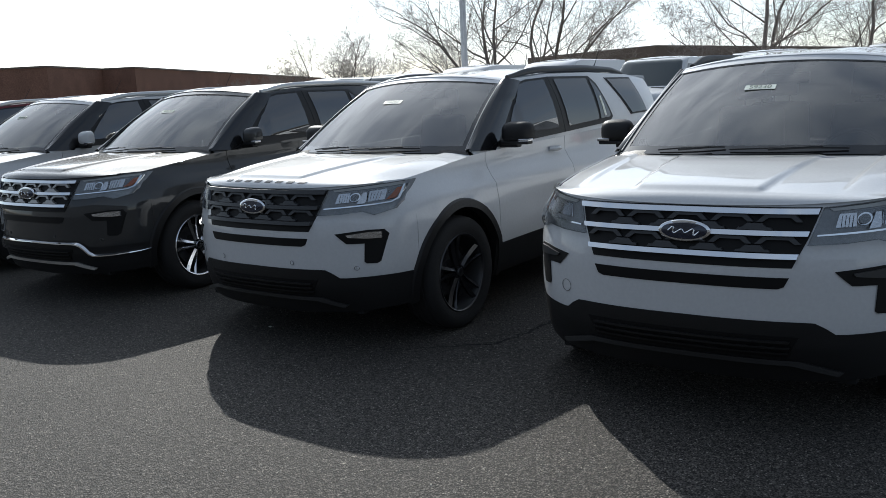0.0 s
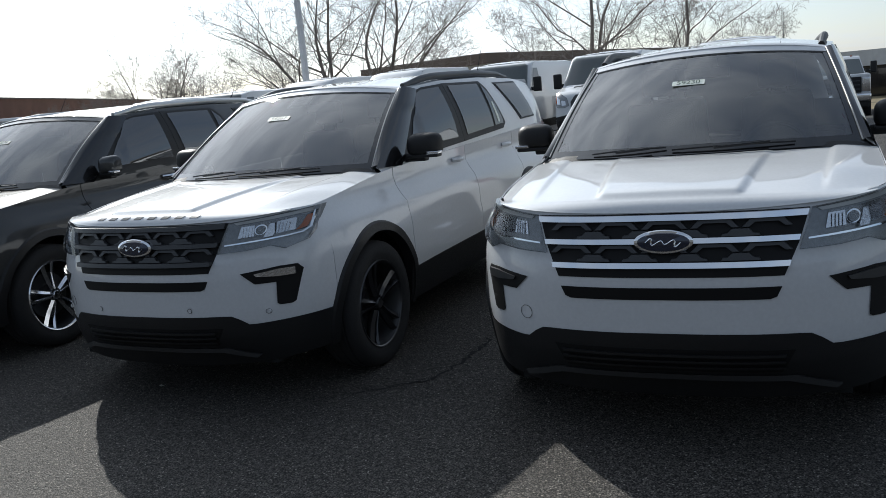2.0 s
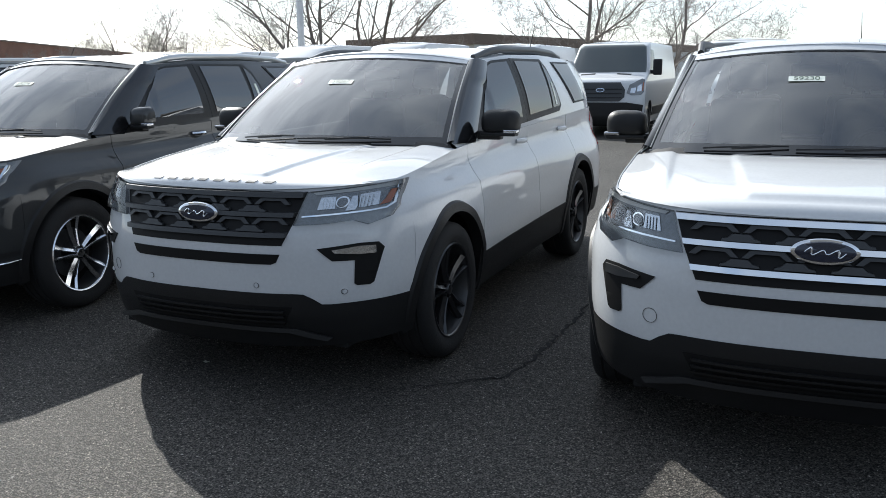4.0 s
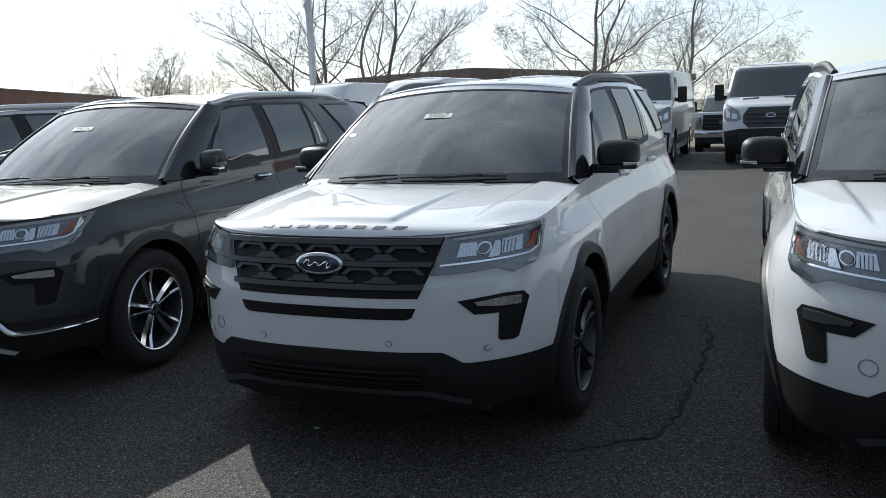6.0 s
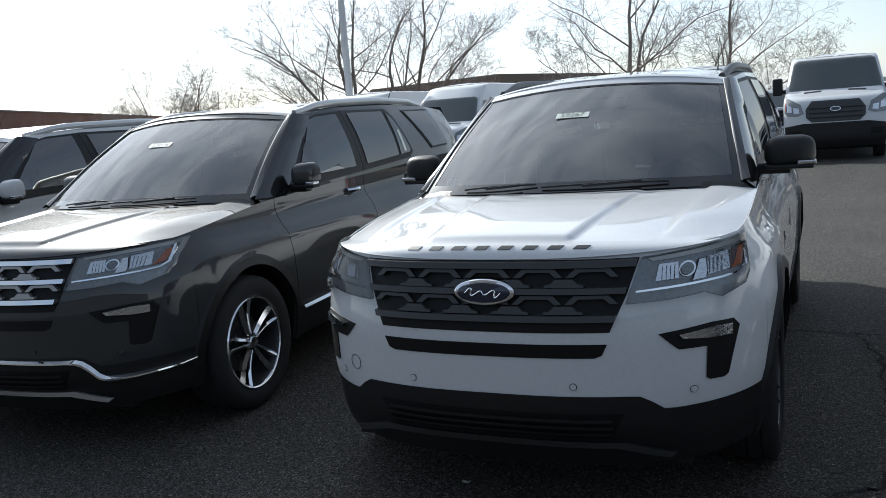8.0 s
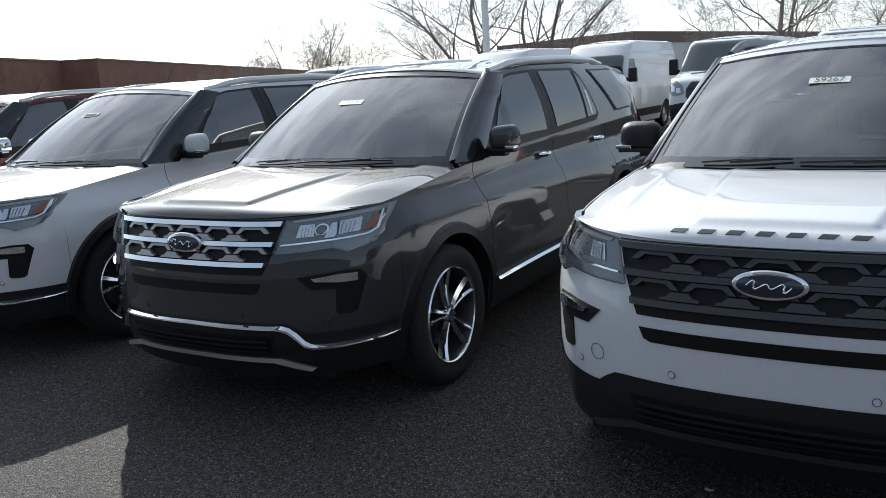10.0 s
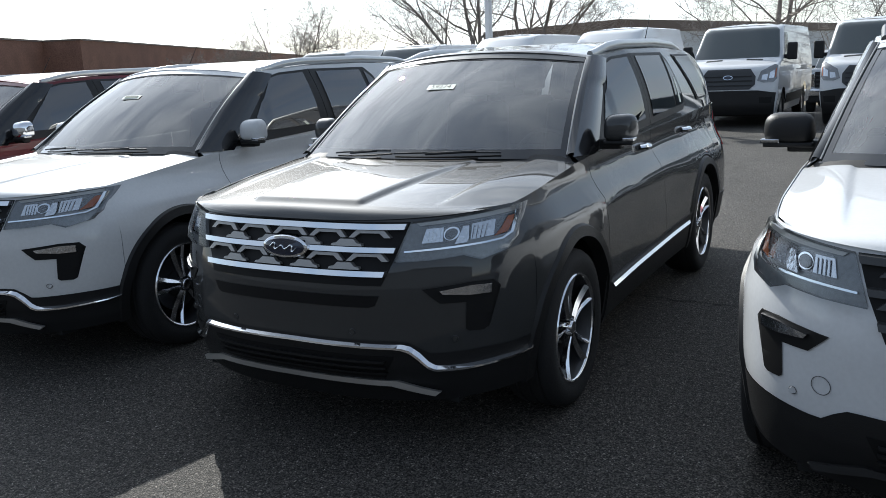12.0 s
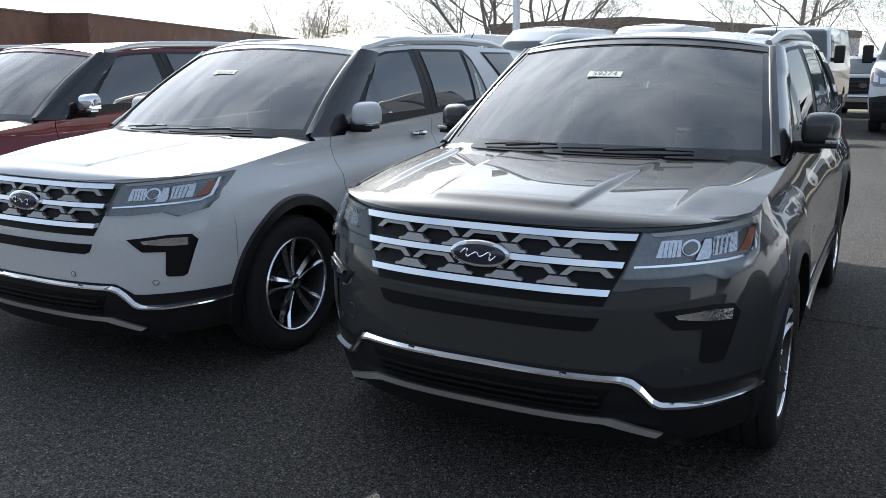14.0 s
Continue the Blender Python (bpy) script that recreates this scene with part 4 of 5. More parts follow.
def ground():
    bm = bmesh.new()
    ys = [-300, -42, 15] + frange(20, 33, 13) + [45, 120, 600]
    grid(bm, lambda x, y: Vector((x, y, lie(y) - 0.06)), [-500, -120, -40, 0, 50, 120, 500], ys)
    bmesh.ops.recalc_face_normals(bm, faces=bm.faces[:])
    tagged(part("ground", bm, GRASS, None, smooth=False), "dry winter grass round the parking lot", "ground", kind="structure")
    bm = bmesh.new()
    ys = [-40, 0, 15] + frange(20, 33, 13) + [38]
    grid(bm, lambda x, y: Vector((x, y, lie(y))), [-34, -20, 0, 20, 46], ys)
    bmesh.ops.recalc_face_normals(bm, faces=bm.faces[:])
    for f in bm.faces:
        if f.normal.z < 0:
            f.normal_flip()
    bmesh.ops.solidify(bm, geom=bm.faces[:], thickness=0.2)
    tagged(part("parking_lot", bm, ASPHALT, None, smooth=False), "worn dark asphalt of the parking lot", "asphalt", kind="structure")


def crack(pts, width, seed):
    """A ragged open crack in the asphalt, as a thin dark sliver lying on it."""
    rnd = random.Random(seed)
    bm = bmesh.new()
    line = []
    for (x0, y0), (x1, y1) in zip(pts, pts[1:]):
        n = max(2, int(math.hypot(x1 - x0, y1 - y0) / 0.035))
        for i in range(n):
            k = i / n
            line.append((x0 + (x1 - x0) * k + rnd.gauss(0, 0.013), y0 + (y1 - y0) * k + rnd.gauss(0, 0.013)))
    line.append(pts[-1])
    prev = None
    for i, (x, y) in enumerate(line):
        w = width * rnd.uniform(0.3, 1.3) * (1 if 2 < i < len(line) - 3 else 0.4)
        a = math.atan2(pts[-1][1] - pts[0][1], pts[-1][0] - pts[0][0]) + math.pi / 2
        cur = (bm.verts.new((x + math.cos(a) * w, y + math.sin(a) * w, 0.004)), bm.verts.new((x - math.cos(a) * w, y - math.sin(a) * w, 0.004)))
        if prev:
            bm.faces.new((prev[0], prev[1], cur[1], cur[0]))
        prev = cur
    bmesh.ops.recalc_face_normals(bm, faces=bm.faces[:])
    tagged(part("asphalt_crack", bm, TAR, None, smooth=False), "dark ragged crack in the asphalt", "crack", "cracks in the lot", "structure")


def stone_mat():
    m = mat("pale_stone_chips", (0.20, 0.185, 0.165), 0.75)
    nt = m.node_tree
    g = nt.nodes.new("ShaderNodeNewGeometry")
    r = nt.nodes.new("ShaderNodeValToRGB")
    r.color_ramp.elements[0].color = (0.055, 0.052, 0.048, 1)
    r.color_ramp.elements[1].color = (0.42, 0.39, 0.35, 1)
    r.color_ramp.elements.new(0.7).color = (0.15, 0.138, 0.122, 1)
    nt.links.new(g.outputs["Random Per Island"], r.inputs[0])
    nt.links.new(r.outputs[0], nt.nodes["Principled BSDF"].inputs["Base Color"])
    return m


def stone_chips(count, seed):
    """Chips of the aggregate that stand proud of the worn surface where the walk passes."""
    rnd = random.Random(seed)
    verts, faces = [], []
    for _ in range(count):
        x, y = rnd.uniform(-6.0, 5.5), -2.75 + 4.2 * rnd.random() ** 1.5
        r, h, a = rnd.uniform(0.0022, 0.0048) * (1.8 if rnd.random() < 0.03 else 1.0), rnd.uniform(0.0012, 0.0035), rnd.random() * 6.28
        n = len(verts)
        for k in range(5):
            q = r * rnd.uniform(0.7, 1.2)
            verts.append((x + q * math.cos(a + k * 1.2566), y + q * math.sin(a + k * 1.2566), -0.0005))
        for k in range(5):
            q = r * rnd.uniform(0.35, 0.65)
            verts.append((x + q * math.cos(a + k * 1.2566), y + q * math.sin(a + k * 1.2566), h * rnd.uniform(0.7, 1.1)))
        faces += [(n + k, n + (k + 1) % 5, n + 5 + (k + 1) % 5, n + 5 + k) for k in range(5)] + [(n + 5, n + 6, n + 7, n + 8, n + 9)]
    me = bpy.data.meshes.new("stone_chips")
    me.from_pydata(verts, [], faces)
    me.materials.append(stone_mat())
    tagged(obj("stone_chips", me), "small pale and dark stone chips in worn asphalt", "stone chips", kind="stuff")


stone_chips(26000, 41)
ground()
crack(((1.33, 2.98), (1.45, 2.5), (1.43, 1.6), (1.42, 1.1), (1.36, 0.72), (1.15, 0.55)), 0.013, 3)
crack(((-3.9, 2.98), (-2.2, 2.96), (-1.2, 2.89), (0.8, 3.05), (1.85, 2.96), (4.6, 3.0)), 0.009, 5)
crack(((1.25, 0.62), (0.9, 0.35)), 0.006, 8)

BRICK = mat("brown_brick_wall", (0.20, 0.105, 0.075), 0.9, grain=0.25, scale=14, bump=0.4, blotch=0.12)
COPING = mat("brown_metal_coping", (0.12, 0.085, 0.067), 0.6, grain=0.1, scale=6)
PALEWALL = mat("pale_metal_cladding", (0.55, 0.56, 0.57), 0.6, grain=0.06, scale=4, blotch=0.08)
GREYWALL = mat("grey_wall", (0.10, 0.105, 0.112), 0.85, grain=0.1, scale=3, blotch=0.1)
DARKWALL = mat("dark_wall", (0.06, 0.055, 0.05), 0.7, grain=0.2, scale=3, blotch=0.2)


def block(parent, name, corners, z0, z1, material):
    """A straight prism over a plan of corners."""
    bm = bmesh.new()
    lo = [bm.verts.new((x, y, z0)) for x, y in corners]
    hi = [bm.verts.new((x, y, z1)) for x, y in corners]
    n = len(corners)
    for i in range(n):
        bm.faces.new((lo[i], lo[(i + 1) % n], hi[(i + 1) % n], hi[i]))
    bm.faces.new(lo[::-1])
    bm.faces.new(hi)
    bmesh.ops.recalc_face_normals(bm, faces=bm.faces[:])
    return part(name, bm, material, parent, smooth=False)


def brick_building():
    b = thing("brick_building", pose(0, 0, 0), "low brown brick building with flat parapet roof", "building")
    d, e = Vector((-0.50, 0.866)), Vector((-0.866, -0.50))
    c1 = Vector((-43.1, 23.6))
    p3 = Vector((-44.4, 30.3))
    for base, length, h in ((c1, 8.4, 4.18), (p3, 110.0, 4.18)):
        q = [base, base + d * length, base + d * length + e * 30, base + e * 30]
        block(b, "wall", [(v.x, v.y) for v in q], -0.06, h - 0.10, BRICK)
        o = [v + (-d * 0.05 if i in (0, 3) else d * 0.05) + (-e * 0.05 if i in (0, 1) else e * 0.05) for i, v in enumerate(q)]
        block(b, "coping", [(v.x, v.y) for v in o], h - 0.10, h, COPING)


def far_building():
    b = thing("warehouse", pose(0, 0, 0), "pale warehouse with a brown roof band, far off", "building")
    c = Vector((-28.5, 79.0))
    l, r = Vector((-19.5, 9.0)), Vector((14.0, 70.0))
    q = [c, c + r, c + r + l, c + l]
    block(b, "wall", [(v.x, v.y) for v in q], -0.9, 4.2, PALEWALL)
    k = [v + (v - (c + (l + r) / 2)).normalized() * 0.4 for v in q]
    block(b, "roof_band", [(v.x, v.y) for v in k], 4.2, 5.3, COPING)


def sky_blocker():
    """Unseen plain block added behind the walk; cuts low sky light and closes the lot."""
    b = thing("unseen_sky_blocker", pose(0, 0, 0), "unseen plain grey block added to cut sky light and close the lot", "building")
    block(b, "wall", ((-38, -38), (44, -38), (44, -24), (-38, -24)), -0.06, 7.0, GREYWALL)
    block(b, "coping", ((-38.1, -38.1), (44.1, -38.1), (44.1, -23.9), (-38.1, -23.9)), 7.0, 7.25, GREYWALL)


brick_building()
far_building()
# added out of view, to dim the sky light on the car fronts
sky_blocker()
# ---- delivery vans in the row behind ----
def van(m, roof, colour, label, length=5.6):
    """A panel van facing the cars: nose, slanted screen, slab sides."""
    v = thing("delivery_van", m, label, "van", "row of parked vans")
    line = ((0.26, 0.08), (0.42, 0.0), (0.78, 0.015), (1.14, 0.10), (1.24, 0.20), (1.34, 0.62), (1.39, 0.76), (1.97, 1.34), (2.03, 1.48), (2.09, 1.80))
    high = roof > 2.2
    if high:
        line = line[:-2] + ((2.10, 1.52), (2.32, 1.85), (roof - 0.03, 2.35))

    def width(z):
        return ease(((0.3, 0.94), (0.6, 1.0), (1.15, 1.0), (1.4, 0.97), (2.0, 0.865), (2.1, 0.83), (2.6, 0.72)), z)

    def front(x, z, off=0.0):
        r = min(0.9999, abs(x) / width(z))
        y = ease(line, z) + 0.30 * (1 - (1 - r ** 2.8) ** (1 / 2.8))
        return Vector((x + math.copysign(off * 0.4 * soft(0.6, 1, r), x), y - off, z + (off * 0.5 if z > 1.2 else 0)))

    def side(y, z, off=0.0, s=1):
        return Vector((s * (width(z) + off), y, z))

    def shell():
        bm = bmesh.new()
        zs = frange(0.27, 2.06 if not high else roof - 0.04, 34)
        grid(bm, lambda s, z: front(s * width(z) * 0.9995, z), [math.sin(math.pi / 2 * k) for k in frange(-1, 1, 30)], zs)
        for s in (-1, 1):
            def f(k, z):
                y0 = ease(line, z) + 0.29
                y = y0 + (length - y0) * k
                zz = z
                for c in (1.0, 4.3):
                    d = abs(y - c)
                    if d < 0.42:
                        zz = max(z, 0.36 + math.sqrt(0.42 ** 2 - d * d))
                return side(y, zz, 0, s)
            grid(bm, f, frange(0, 1, 60), zs)
        zt = zs[-1]
        y0 = ease(line, zt)
        grid(bm, lambda s, k: Vector((s * width(zt), front(s * width(zt) * 0.9995, zt).y + (length - y0 - 0.3) * k, zt + 0.05 * (1 - s * s) * soft(0, 0.1, k + 0.03) + 0.012 * (abs(math.sin(s * 9)) > 0.8) * (k > 0.1))), frange(-1, 1, 36), frange(0, 1, 12))
        bmesh.ops.remove_doubles(bm, verts=bm.verts[:], dist=0.002)
        bmesh.ops.recalc_face_normals(bm, faces=bm.faces[:])
        return bm
    k = "van%s" % ("H" if high else "L")
    part("body", shell, colour, v, key=k)
    part("windscreen", lambda: conform(((-0.90, 1.39), (0.90, 1.39), (0.885, 1.55), (0.80, 1.96), (0.72, 2.01), (-0.72, 2.01), (-0.80, 1.96), (-0.885, 1.55)), front, 0.012, 0.01, 0.07), VANGLASS, v, key=k + "ws")
    g = part("grille", lambda: conform(((-0.45, 0.775), (0.45, 0.775), (0.56, 0.87), (0.565, 1.03), (0.45, 1.185), (-0.45, 1.185), (-0.565, 1.03), (-0.56, 0.87)), front, 0.012, 0.012, 0.06), DARKGREY, v, key=k + "gr")
    for i in range(3):
        z = 0.85 + 0.09 * i
        part("grille_slat", lambda: conform(((-0.5, z), (0.5, z), (0.5, z + 0.02), (-0.5, z + 0.02)), front, 0.03, 0.02, 0.1), BLACK, g, key=k + "gs%d" % i)
    part("badge", lambda: conform([(0.10 * math.cos(a), 1.02 + 0.045 * math.sin(a)) for a in frange(0, 2 * math.pi * 19 / 20, 19)], front, 0.045, 0.04, 0.1), CHROME, g, key=k + "bd")
    part("badge_face", lambda: conform([(0.088 * math.cos(a), 1.02 + 0.035 * math.sin(a)) for a in frange(0, 2 * math.pi * 19 / 20, 19)], front, 0.048, 0.01, 0.1), BLUE, g, key=k + "bf")
    part("bumper", lambda: conform(((-0.92, 0.27), (0.92, 0.27), (0.97, 0.70), (0.62, 0.755), (-0.62, 0.755), (-0.97, 0.70)), front, 0.014, 0.02, 0.08), BLACK, v, key=k + "bu")
    for s in (-1, 1):
        h = part("headlight", lambda: conform(((0.60, 0.95), (0.72, 0.905), (0.92, 0.915), (0.975, 0.98), (0.965, 1.235), (0.90, 1.255), (0.66, 1.13)), front, 0.010, 0.01, 0.06, mirror=s < 0), LAMPCASE, v, key=k + "hl%d" % s)
        part("reflector", lambda: conform(((0.68, 0.965), (0.79, 0.955), (0.805, 1.075), (0.70, 1.06)), front, 0.016, 0.006, 0.06, mirror=s < 0), REFLECT, h, key=k + "hr%d" % s)
        part("reflector", lambda: conform(((0.825, 0.985), (0.92, 0.995), (0.93, 1.16), (0.835, 1.10)), front, 0.016, 0.006, 0.06, mirror=s < 0), REFLECT, h, key=k + "hq%d" % s)
        part("amber_reflector", lambda: conform(((0.935, 1.00), (0.955, 1.01), (0.955, 1.19), (0.937, 1.17)), front, 0.016, 0.006, 0.06, mirror=s < 0), AMBER, h, key=k + "ha%d" % s)
        part("fog_recess", lambda: conform(((0.66, 0.50), (0.88, 0.50), (0.90, 0.62), (0.66, 0.62)), front, 0.020, 0.006, 0.06, mirror=s < 0), POCKET, v, key=k + "fr%d" % s)
        part("side_window", lambda: conform(((1.12, 1.36), (1.95, 1.32), (1.95, 1.90), (1.62, 1.90)), lambda y, z, o: side(y, z, o, s), 0.008, 0.01, 0.2), TINT, v, key=k + "sw%d" % s)
        part("side_rubbing_strip", lambda: conform(((1.45, 0.42), (3.85, 0.42), (3.85, 0.62), (1.45, 0.62)), lambda y, z, o: side(y, z, o, s), 0.012, 0.014, 0.4), BLACK, v, key=k + "sr%d" % s)

        def mirror():
            bm = bmesh.new()
            box(bm, *sorted((s * 1.03, s * 1.24)), 1.06, 1.17, 1.33, 1.68, 0.04)
            box(bm, *sorted((s * 0.93, s * 1.06)), 1.10, 1.16, 1.36, 1.44, 0.015)
            return bm
        part("door_mirror", mirror, BLACK, v, key=k + "mi%d" % s)
        part("hood_vent", lambda: conform(((0.26, 1.352), (0.60, 1.335), (0.60, 1.358), (0.26, 1.374)), front, 0.012, 0.01, 0.1, mirror=s < 0), BLACK, v, key=k + "hv%d" % s)
        for y in (1.0, 4.3):
            w = part("wheel", lambda: lathe_x(bmesh.new(), [(-0.10, 0.20), (-0.11, 0.33), (-0.08, 0.355), (0.08, 0.355), (0.11, 0.33), (0.10, 0.22)], 0, 0, 0, 32), RUBBER, v, key="vwheel")
            w.matrix_local = pose(s * 0.86, y, 0.355)
            part("rim", lambda: lathe_x(bmesh.new(), [(-0.09, 0.22), (0.09, 0.215), (0.06, 0.19), (0.075, 0.10), (0.09, 0.06), (0.09, 0.001)], 0, 0, 0, 24), SATIN, w, key="vrim%d" % s).matrix_local = pose(0, 0, 0, 0, 0, 0 if s > 0 else 180)
    part("window_sheet", lambda: conform(((-0.55, 1.46), (-0.10, 1.46), (-0.10, 1.62), (-0.55, 1.62)), front, -0.03, 0, 0.2), PAPER, v, key=k + "sheet")
    # black block standing in for the shade under the van
    part("under_body_shade", lambda: box(bmesh.new(), -0.80, 0.80, 0.35, length - 0.1, 0.22, 1.2), VOID, v, key="vunder")
    part("cab_seat", lambda: box(box(bmesh.new(), -0.62, -0.12, 1.95, 2.10, 0.95, 1.75, 0.05, 0.1), 0.12, 0.62, 1.95, 2.10, 0.95, 1.75, 0.05, 0.1), INSIDE, v, key="vseat")
    return v


VANGLASS = glass("van_windscreen", (0.55, 0.58, 0.57), 1.55)
for x, roof in ((1.38, 2.1), (-1.78, 2.1), (-4.65, 2.1), (-8.0, 2.4), (-11.0, 2.4), (-14.0, 2.1), (-17.0, 2.1)):
    van(pose(x, 16.9, 0, 0, 0, 0.5) @ Matrix.Diagonal((1.02, 1, 1.08 if roof < 2.2 else 1.0, 1)), roof, WHITE, "white panel van with a raised roof, nose out" if roof > 2.2 else "white low-roof panel van with black bumper, nose out")


# ---- pickup trucks far behind ----
def pickup(m):
    t = thing("pickup_truck", m, "white heavy pickup truck with chrome bumper, nose out", "truck", "row of parked pickups")
    P = lambda name, mt, parent, key, *boxes: part(name, lambda: [box(b, *q) or b for b in (bmesh.new(),) for q in boxes][0], mt, parent, key="pu_" + key)

    def body():
        bm = bmesh.new()
        box(bm, -1.0, 1.0, 0.10, 1.75, 0.75, 1.42, 0.07)
        box(bm, -1.0, 1.0, 1.6, 3.7, 0.70, 1.38, 0.05)
        box(bm, -1.0, 1.0, 3.75, 5.9, 0.75, 1.45, 0.05)
        return bm
    part("body", body, WHITE, t, key="pu_body")

    def cab():
        bm = bmesh.new()

        def f(s, k):
            y, z, w = ((1.55, 1.38, .90), (2.25, 1.93, .74), (2.45, 1.98, .72), (3.5, 1.97, .72), (3.72, 1.4, .9))[k]
            return Vector((s * w, y - 0.10 * (1 - s * s) * (k < 2), z + 0.03 * (1 - s * s)))
        grid(bm, f, frange(-1, 1, 10), [0, 1, 2, 3, 4])
        for s in (-1, 1):
            vs = [bm.verts.new(f(s, k)) for k in range(5)]
            bm.faces.new(vs)
        bmesh.ops.recalc_face_normals(bm, faces=bm.faces[:])
        return bm
    part("cab", cab, WHITE, t, key="pu_cab")

    def screen_pane():
        bm = bmesh.new()
        grid(bm, lambda s, k: Vector((s * (0.86 - 0.14 * k), 1.545 + 0.62 * k - 0.10 * (1 - s * s), 1.42 + 0.46 * k + 0.02 * (1 - s * s))), frange(-1, 1, 10), frange(0, 1, 4))
        bmesh.ops.recalc_face_normals(bm, faces=bm.faces[:])
        return bm
    part("windscreen", screen_pane, TINTSOLID, t, key="pu_ws")
    g = P("grille", BLACK, t, "grille", (-0.70, 0.70, 0.04, 0.2, 0.83, 1.33, 0.02))
    for i in range(3):
        P("grille_slat", DARKGREY, g, "slat%d" % i, (-0.66, 0.66, 0.015, 0.08, 0.92 + 0.13 * i, 0.96 + 0.13 * i, 0.008))
    part("badge", lambda: tube(bmesh.new(), [(0, 0.04, 1.09), (0, -0.005, 1.09)], 0.085, 20, flat=1.0), CHROME, g, key="pu_badge").scale = (1.6, 1, 1)
    P("front_bumper", CHROME, t, "bumper", (-1.02, 1.02, -0.06, 0.2, 0.56, 0.80, 0.05))
    P("lower_valance", BLACK, t, "valance", (-0.95, 0.95, 0.02, 0.3, 0.36, 0.58, 0.04))
    # black block standing in for the shade under the truck
    P("under_body_shade", VOID, t, "under", (-0.7, 0.7, 0.3, 5.7, 0.4, 0.9))
    for s in (-1, 1):
        P("headlight", REFLECT, t, "hl%d" % s, (*sorted((s * 0.71, s * 0.99)), 0.06, 0.3, 0.84, 1.30, 0.03))
        P("door_mirror", BLACK, t, "mi%d" % s, (*sorted((s * 1.08, s * 1.30)), 1.85, 1.97, 1.40, 1.78, 0.04), (*sorted((s * 0.9, s * 1.12)), 1.9, 1.95, 1.44, 1.50, 0.01))
        P("roof_light", AMBER, t, "rl%d" % s, (s * 0.45 - 0.04, s * 0.45 + 0.04, 2.3, 2.36, 1.98, 2.015, 0.01))
        for y in (1.0, 4.9):
            w = part("wheel", lambda: lathe_x(bmesh.new(), [(-0.12, 0.24), (-0.14, 0.39), (-0.10, 0.42), (0.10, 0.42), (0.14, 0.39), (0.12, 0.24), (0.10, 0.22), (0.09, 0.05), (0.12, 0.001)], 0, 0, 0, 28), RUBBER, t, key="pu_wheel")
            w.matrix_local = pose(s * 0.90, y, 0.42)
    return t


TINTSOLID = mat("dark_cab_glass", (0.10, 0.115, 0.115), 0.06, coat=0.6)
for x in (-7.4, -4.1, -0.8, 3.7, 7.6):
    pickup(pose(x, 32.0, -0.75, 0, 0, 1.0) @ Matrix.Diagonal((1.04, 1, 1.17, 1)))


# ---- far side of the lot ----
def kerb_side_building():
    b = thing("storage_building", pose(0, 0, 0), "long low building with pale roof band and dark front", "building")
    block(b, "front_wall", ((2.5, 52), (70, 52), (70, 70), (2.5, 70)), -0.85, 0.95, DARKWALL)
    block(b, "roof_band", ((2.2, 51.7), (70.3, 51.7), (70.3, 70.3), (2.2, 70.3)), 0.95, 1.85, PALEWALL)
    for i in range(16):
        x = 5 + i * 4
        block(b, "bay_door", ((x, 51.9), (x + 2.8, 51.9), (x + 2.8, 52.1), (x, 52.1)), -0.8, 0.75, GLOSS)


kerb_side_building()


def light_pole(x, y, h, turn):
    p = thing("light_pole", pose(x, y, 0, 0, 0, turn), "tall white square light pole with three flat lamp heads", "light pole")
    part("shaft", lambda: tube(bmesh.new(), [(0, 0, 0.5), (0, 0, h)], [0.125, 0.10], 4), PALEWALL, p)
    part("footing", lambda: tube(bmesh.new(), [(0, 0, 0), (0, 0, 0.55)], 0.28, 20), CONCRETE, p)
    part("lamp_head", lambda: box(bmesh.new(), -0.30, 0.30, -0.62, -0.08, h - 0.02, h + 0.14, 0.03), DARKGREY, p)
    for s in (-1, 1):
        part("arm", lambda: tube(bmesh.new(), [(0, 0, h - 0.45), (s * 0.45, -0.02, h - 0.42), (s * 0.78, -0.06, h - 0.30), (s * 0.86, -0.1, h)], 0.04, 6), PALEWALL, p)
        part("lamp_head", lambda: box(bmesh.new(), s * 0.92 - 0.30, s * 0.92 + 0.30, -0.45, 0.12, h - 0.02, h + 0.14, 0.03), DARKGREY, p)


CONCRETE = mat("concrete", (0.38, 0.37, 0.35), 0.9, grain=0.15, scale=20, bump=0.3)
light_pole(-13.4, 22.4, 7.8, 26)


def box_lamp(x, y, z, h):
    p = thing("street_lamp", pose(x, y, z), "short dark lamp post with a box head, far off", "street lamp")
    part("post", lambda: tube(bmesh.new(), [(0, 0, 0), (0, 0, h)], 0.07, 8), DARKGREY, p)
    part("lamp_head", lambda: box(bmesh.new(), -0.33, 0.33, -0.2, 0.2, h - 0.02, h + 0.22, 0.03), DARKGREY, p)


box_lamp(1.5, 48.0, -0.81, 2.75)

# ---- bare winter trees ----
# bark and twigs paler than their own tone: glare put into the colour
BARK = mat("grey_brown_bark", (0.23, 0.20, 0.175), 0.95, grain=0.35, scale=30, bump=0.7, blotch=0.2)
TWIG = mat("glare_lit_twigs", (0.30, 0.265, 0.235), 0.95, grain=0.2, scale=30)


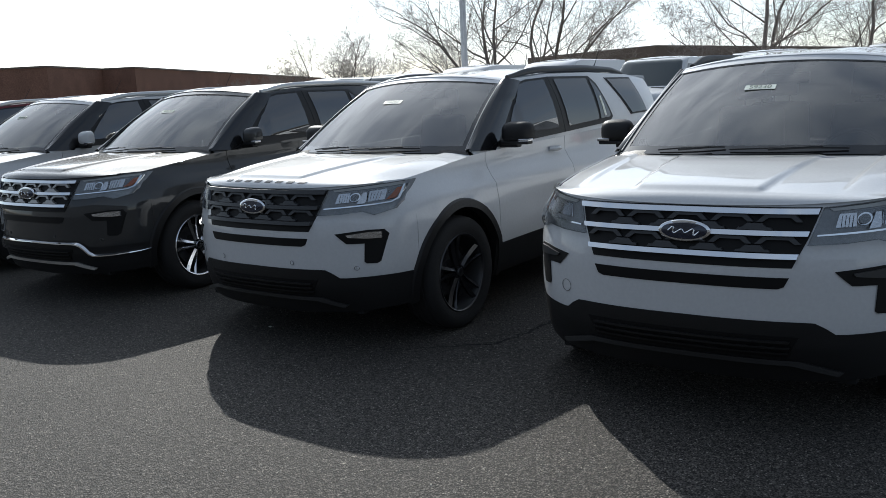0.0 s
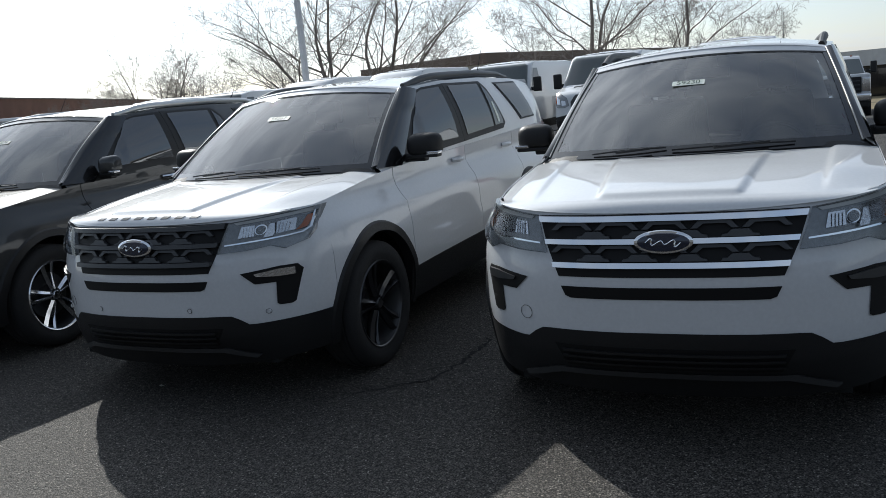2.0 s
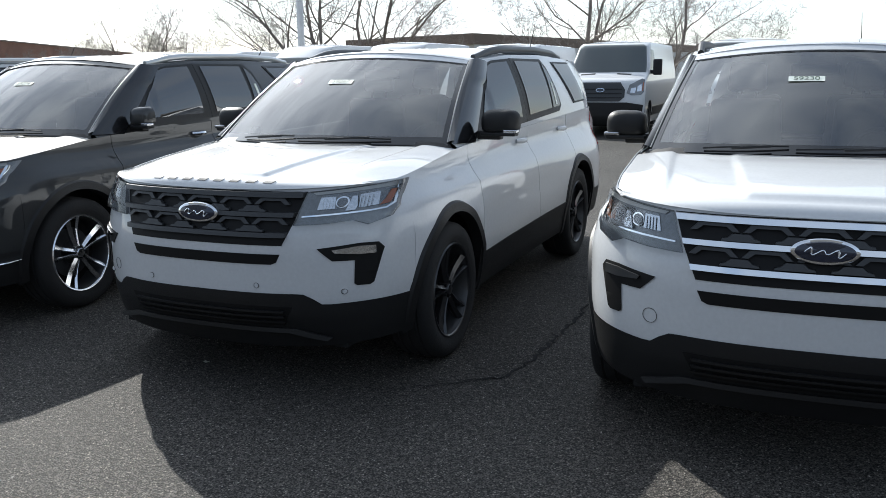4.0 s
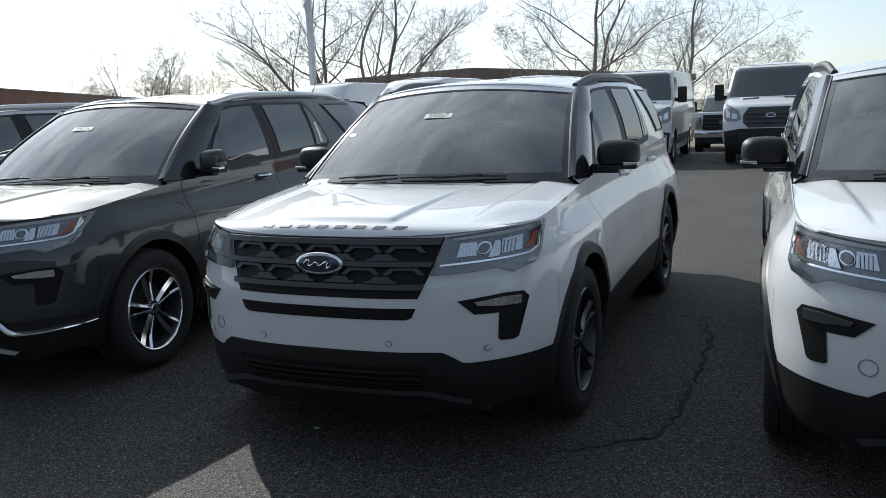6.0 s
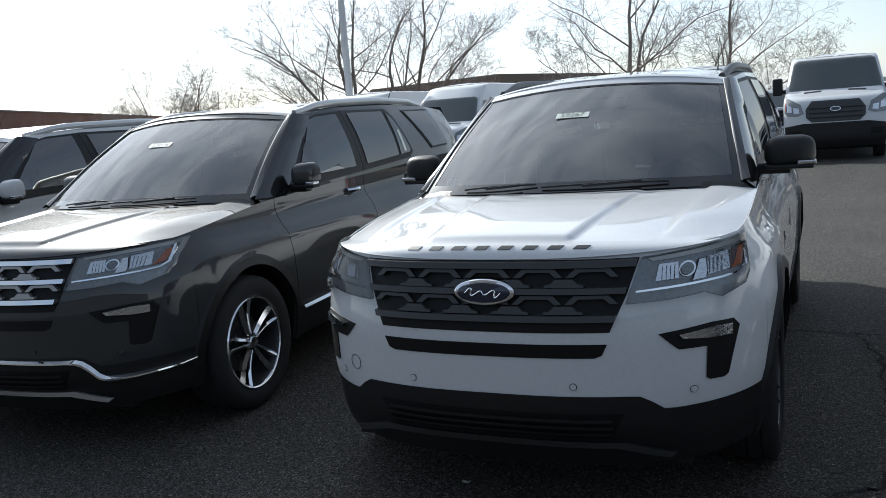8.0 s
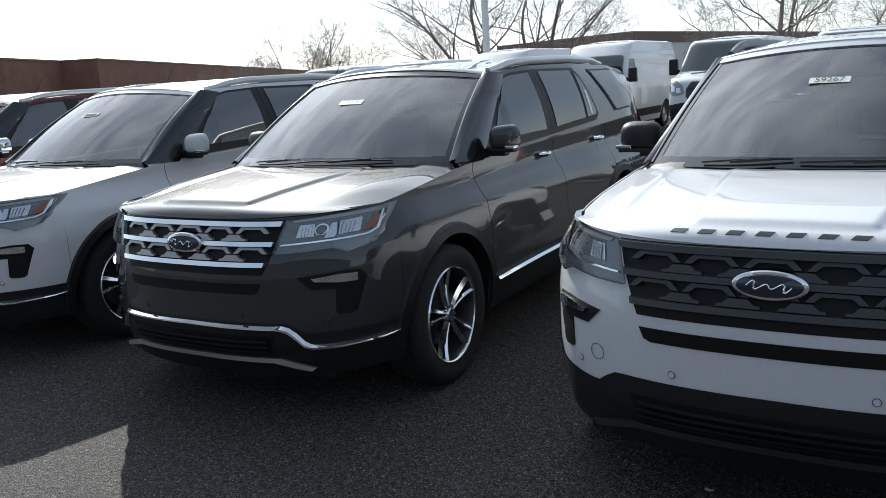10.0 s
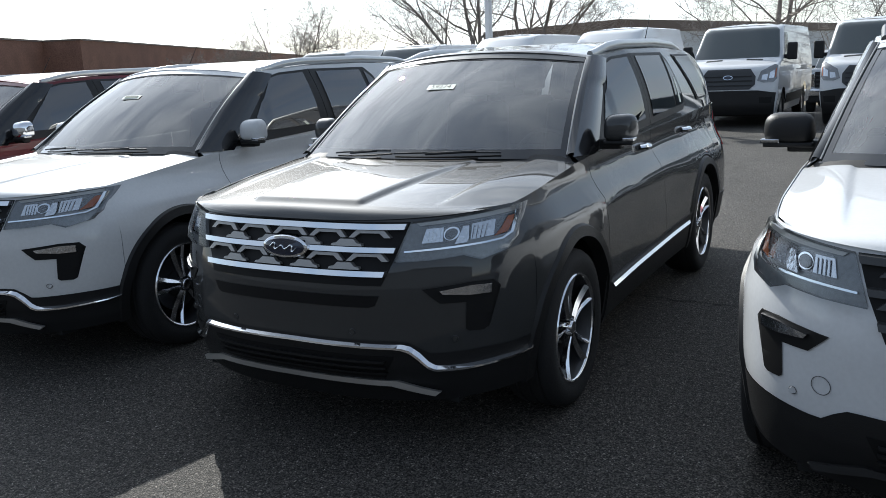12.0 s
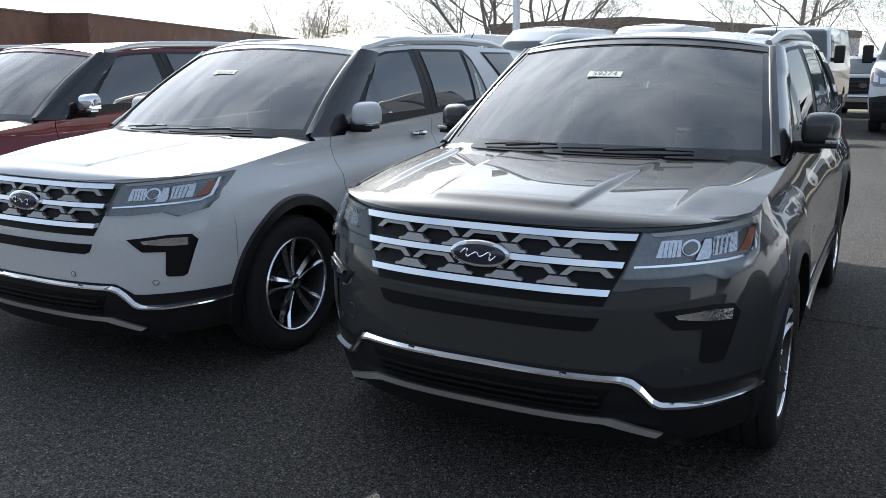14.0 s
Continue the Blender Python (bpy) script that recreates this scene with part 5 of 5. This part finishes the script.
def tree(x, y, height, seed, leaders, kids=(9, 7, 6, 5), label="bare winter tree with a wide crown of fine twigs"):
    """leaders: (lean to the side, lean in depth, share of the height) of each main stem."""
    rnd = random.Random(seed)
    t = thing("bare_tree", pose(x, y, -0.81), label, "tree", "bare trees behind the lot")
    big, fine = bmesh.new(), bmesh.new()

    def limb(p, d, length, r, lev, bow):
        n = (10, 7, 5, 4, 3)[lev]
        pts, rr, dd, q = [p.copy()], [r], d.copy(), p.copy()
        wob = (0.10, 0.15, 0.19, 0.22, 0.25)[lev]
        for i in range(n):
            dd = (dd + bow / n + Vector((rnd.gauss(0, wob), rnd.gauss(0, wob), rnd.gauss(0, wob)))).normalized()
            q = q + dd * (length / n)
            pts.append(q.copy())
            rr.append(max(0.0045, r * (1 - 0.86 * ((i + 1) / n) ** 0.85)))
        tube(big if lev < 2 else fine, pts, rr, (8, 6, 4, 3, 3)[lev], cap=lev < 1)
        if lev > 3:
            return
        m = kids[lev]
        side = rnd.random() * 6.28
        for i in range(m):
            k = 0.16 + 0.82 * (i + rnd.random() * 0.7) / m
            j = min(n - 1, int(k * n))
            base = pts[j].lerp(pts[j + 1], min(1.0, k * n - j))
            along = (pts[j + 1] - pts[j]).normalized()
            side += 2.4 + rnd.gauss(0, 0.5)
            u = along.orthogonal().normalized()
            w = along.cross(u)
            out = u * math.cos(side) + w * math.sin(side)
            if lev < 2 and out.z < -0.35:
                out.z = -out.z
            fork = rnd.uniform(0.55, 1.15)
            nd = (along * math.cos(fork) + out * math.sin(fork)).normalized()
            # limbs bow upward, the outer twigs spread and hang a little
            lift = Vector((0, 0, (0.45, 0.30, 0.05, -0.05)[lev] * rnd.uniform(-0.2, 1.4)))
            limb(base, nd, length * (0.70 - 0.42 * k) * rnd.uniform(0.7, 1.25), max(0.006, rr[j] * rnd.uniform(0.42, 0.62)), lev + 1, lift)

    for lx, ly, share in leaders:
        d = Vector((lx, ly, 1)).normalized()
        foot = Vector((lx * 0.5, ly * 0.5, -0.1))
        limb(foot, (d * 0.5 + Vector((0, 0, 0.5)) + Vector((lx, ly, 0)) * 0.15).normalized(), height * share, height * 0.0150 * share, 0, Vector((lx * 0.7, ly * 0.7, 0.0)))
    part("trunk", big, BARK, t)
    part("twig_crown", fine, TWIG, t)["kind"] = "stuff"


LEFT_FAN = ((-1.0, 0.1, 0.74), (-0.66, -0.2, 0.9), (-0.30, 0.2, 1.0), (0.02, 0.0, 0.95))
RIGHT_FAN = ((-0.05, 0.1, 1.0), (0.30, 0.0, 1.0), (0.52, -0.1, 0.85), (0.75, 0.1, 0.6))
FORKED = ((0.02, 0.0, 1.0), (0.40, 0.1, 0.85), (-0.60, 0.1, 0.60))
LEANING = ((0.45, 0.0, 1.0), (-0.25, 0.1, 0.6), (0.85, 0.1, 0.66))
PAIR = ((-0.16, 0.05, 1.0), (0.30, 0.0, 0.9))
BUSHY = ((-0.4, 0.0, 0.9), (0.05, 0.1, 1.0), (0.42, 0.0, 0.85))
SMALL = (9, 7, 5, 4)
for args in (
    (-23.2, 40.3, 12.0, 11, LEFT_FAN),
    (-21.3, 42.5, 11.5, 12, RIGHT_FAN),
    (-7.6, 38.5, 11.0, 21, FORKED),
    (-4.2, 39.5, 9.5, 22, LEANING),
    (-38.6, 47.0, 6.2, 34, BUSHY, SMALL),
    (-40.8, 46.3, 7.6, 31, PAIR, SMALL),
    (-42.2, 45.7, 7.4, 37, PAIR, SMALL),
    (-44.2, 43.0, 5.0, 32, BUSHY, SMALL),
    (-45.6, 43.0, 4.8, 33, BUSHY, SMALL),
    (-47.6, 41.5, 3.8, 36, BUSHY, SMALL),
):
    tree(*args)


def litter(x, y):
    bm = bmesh.new()
    grid(bm, lambda a, b: Vector((x + a * 0.018, y + b * 0.011, 0.006 + 0.005 * a * a)), [-1, 0, 1], [-1, 1])
    bmesh.ops.solidify(bm, geom=bm.faces[:], thickness=0.0015)
    tagged(part("paper_scrap", bm, PAPER, None, smooth=False), "small white paper scrap on the asphalt", "litter")


litter(-0.27, 0.33)
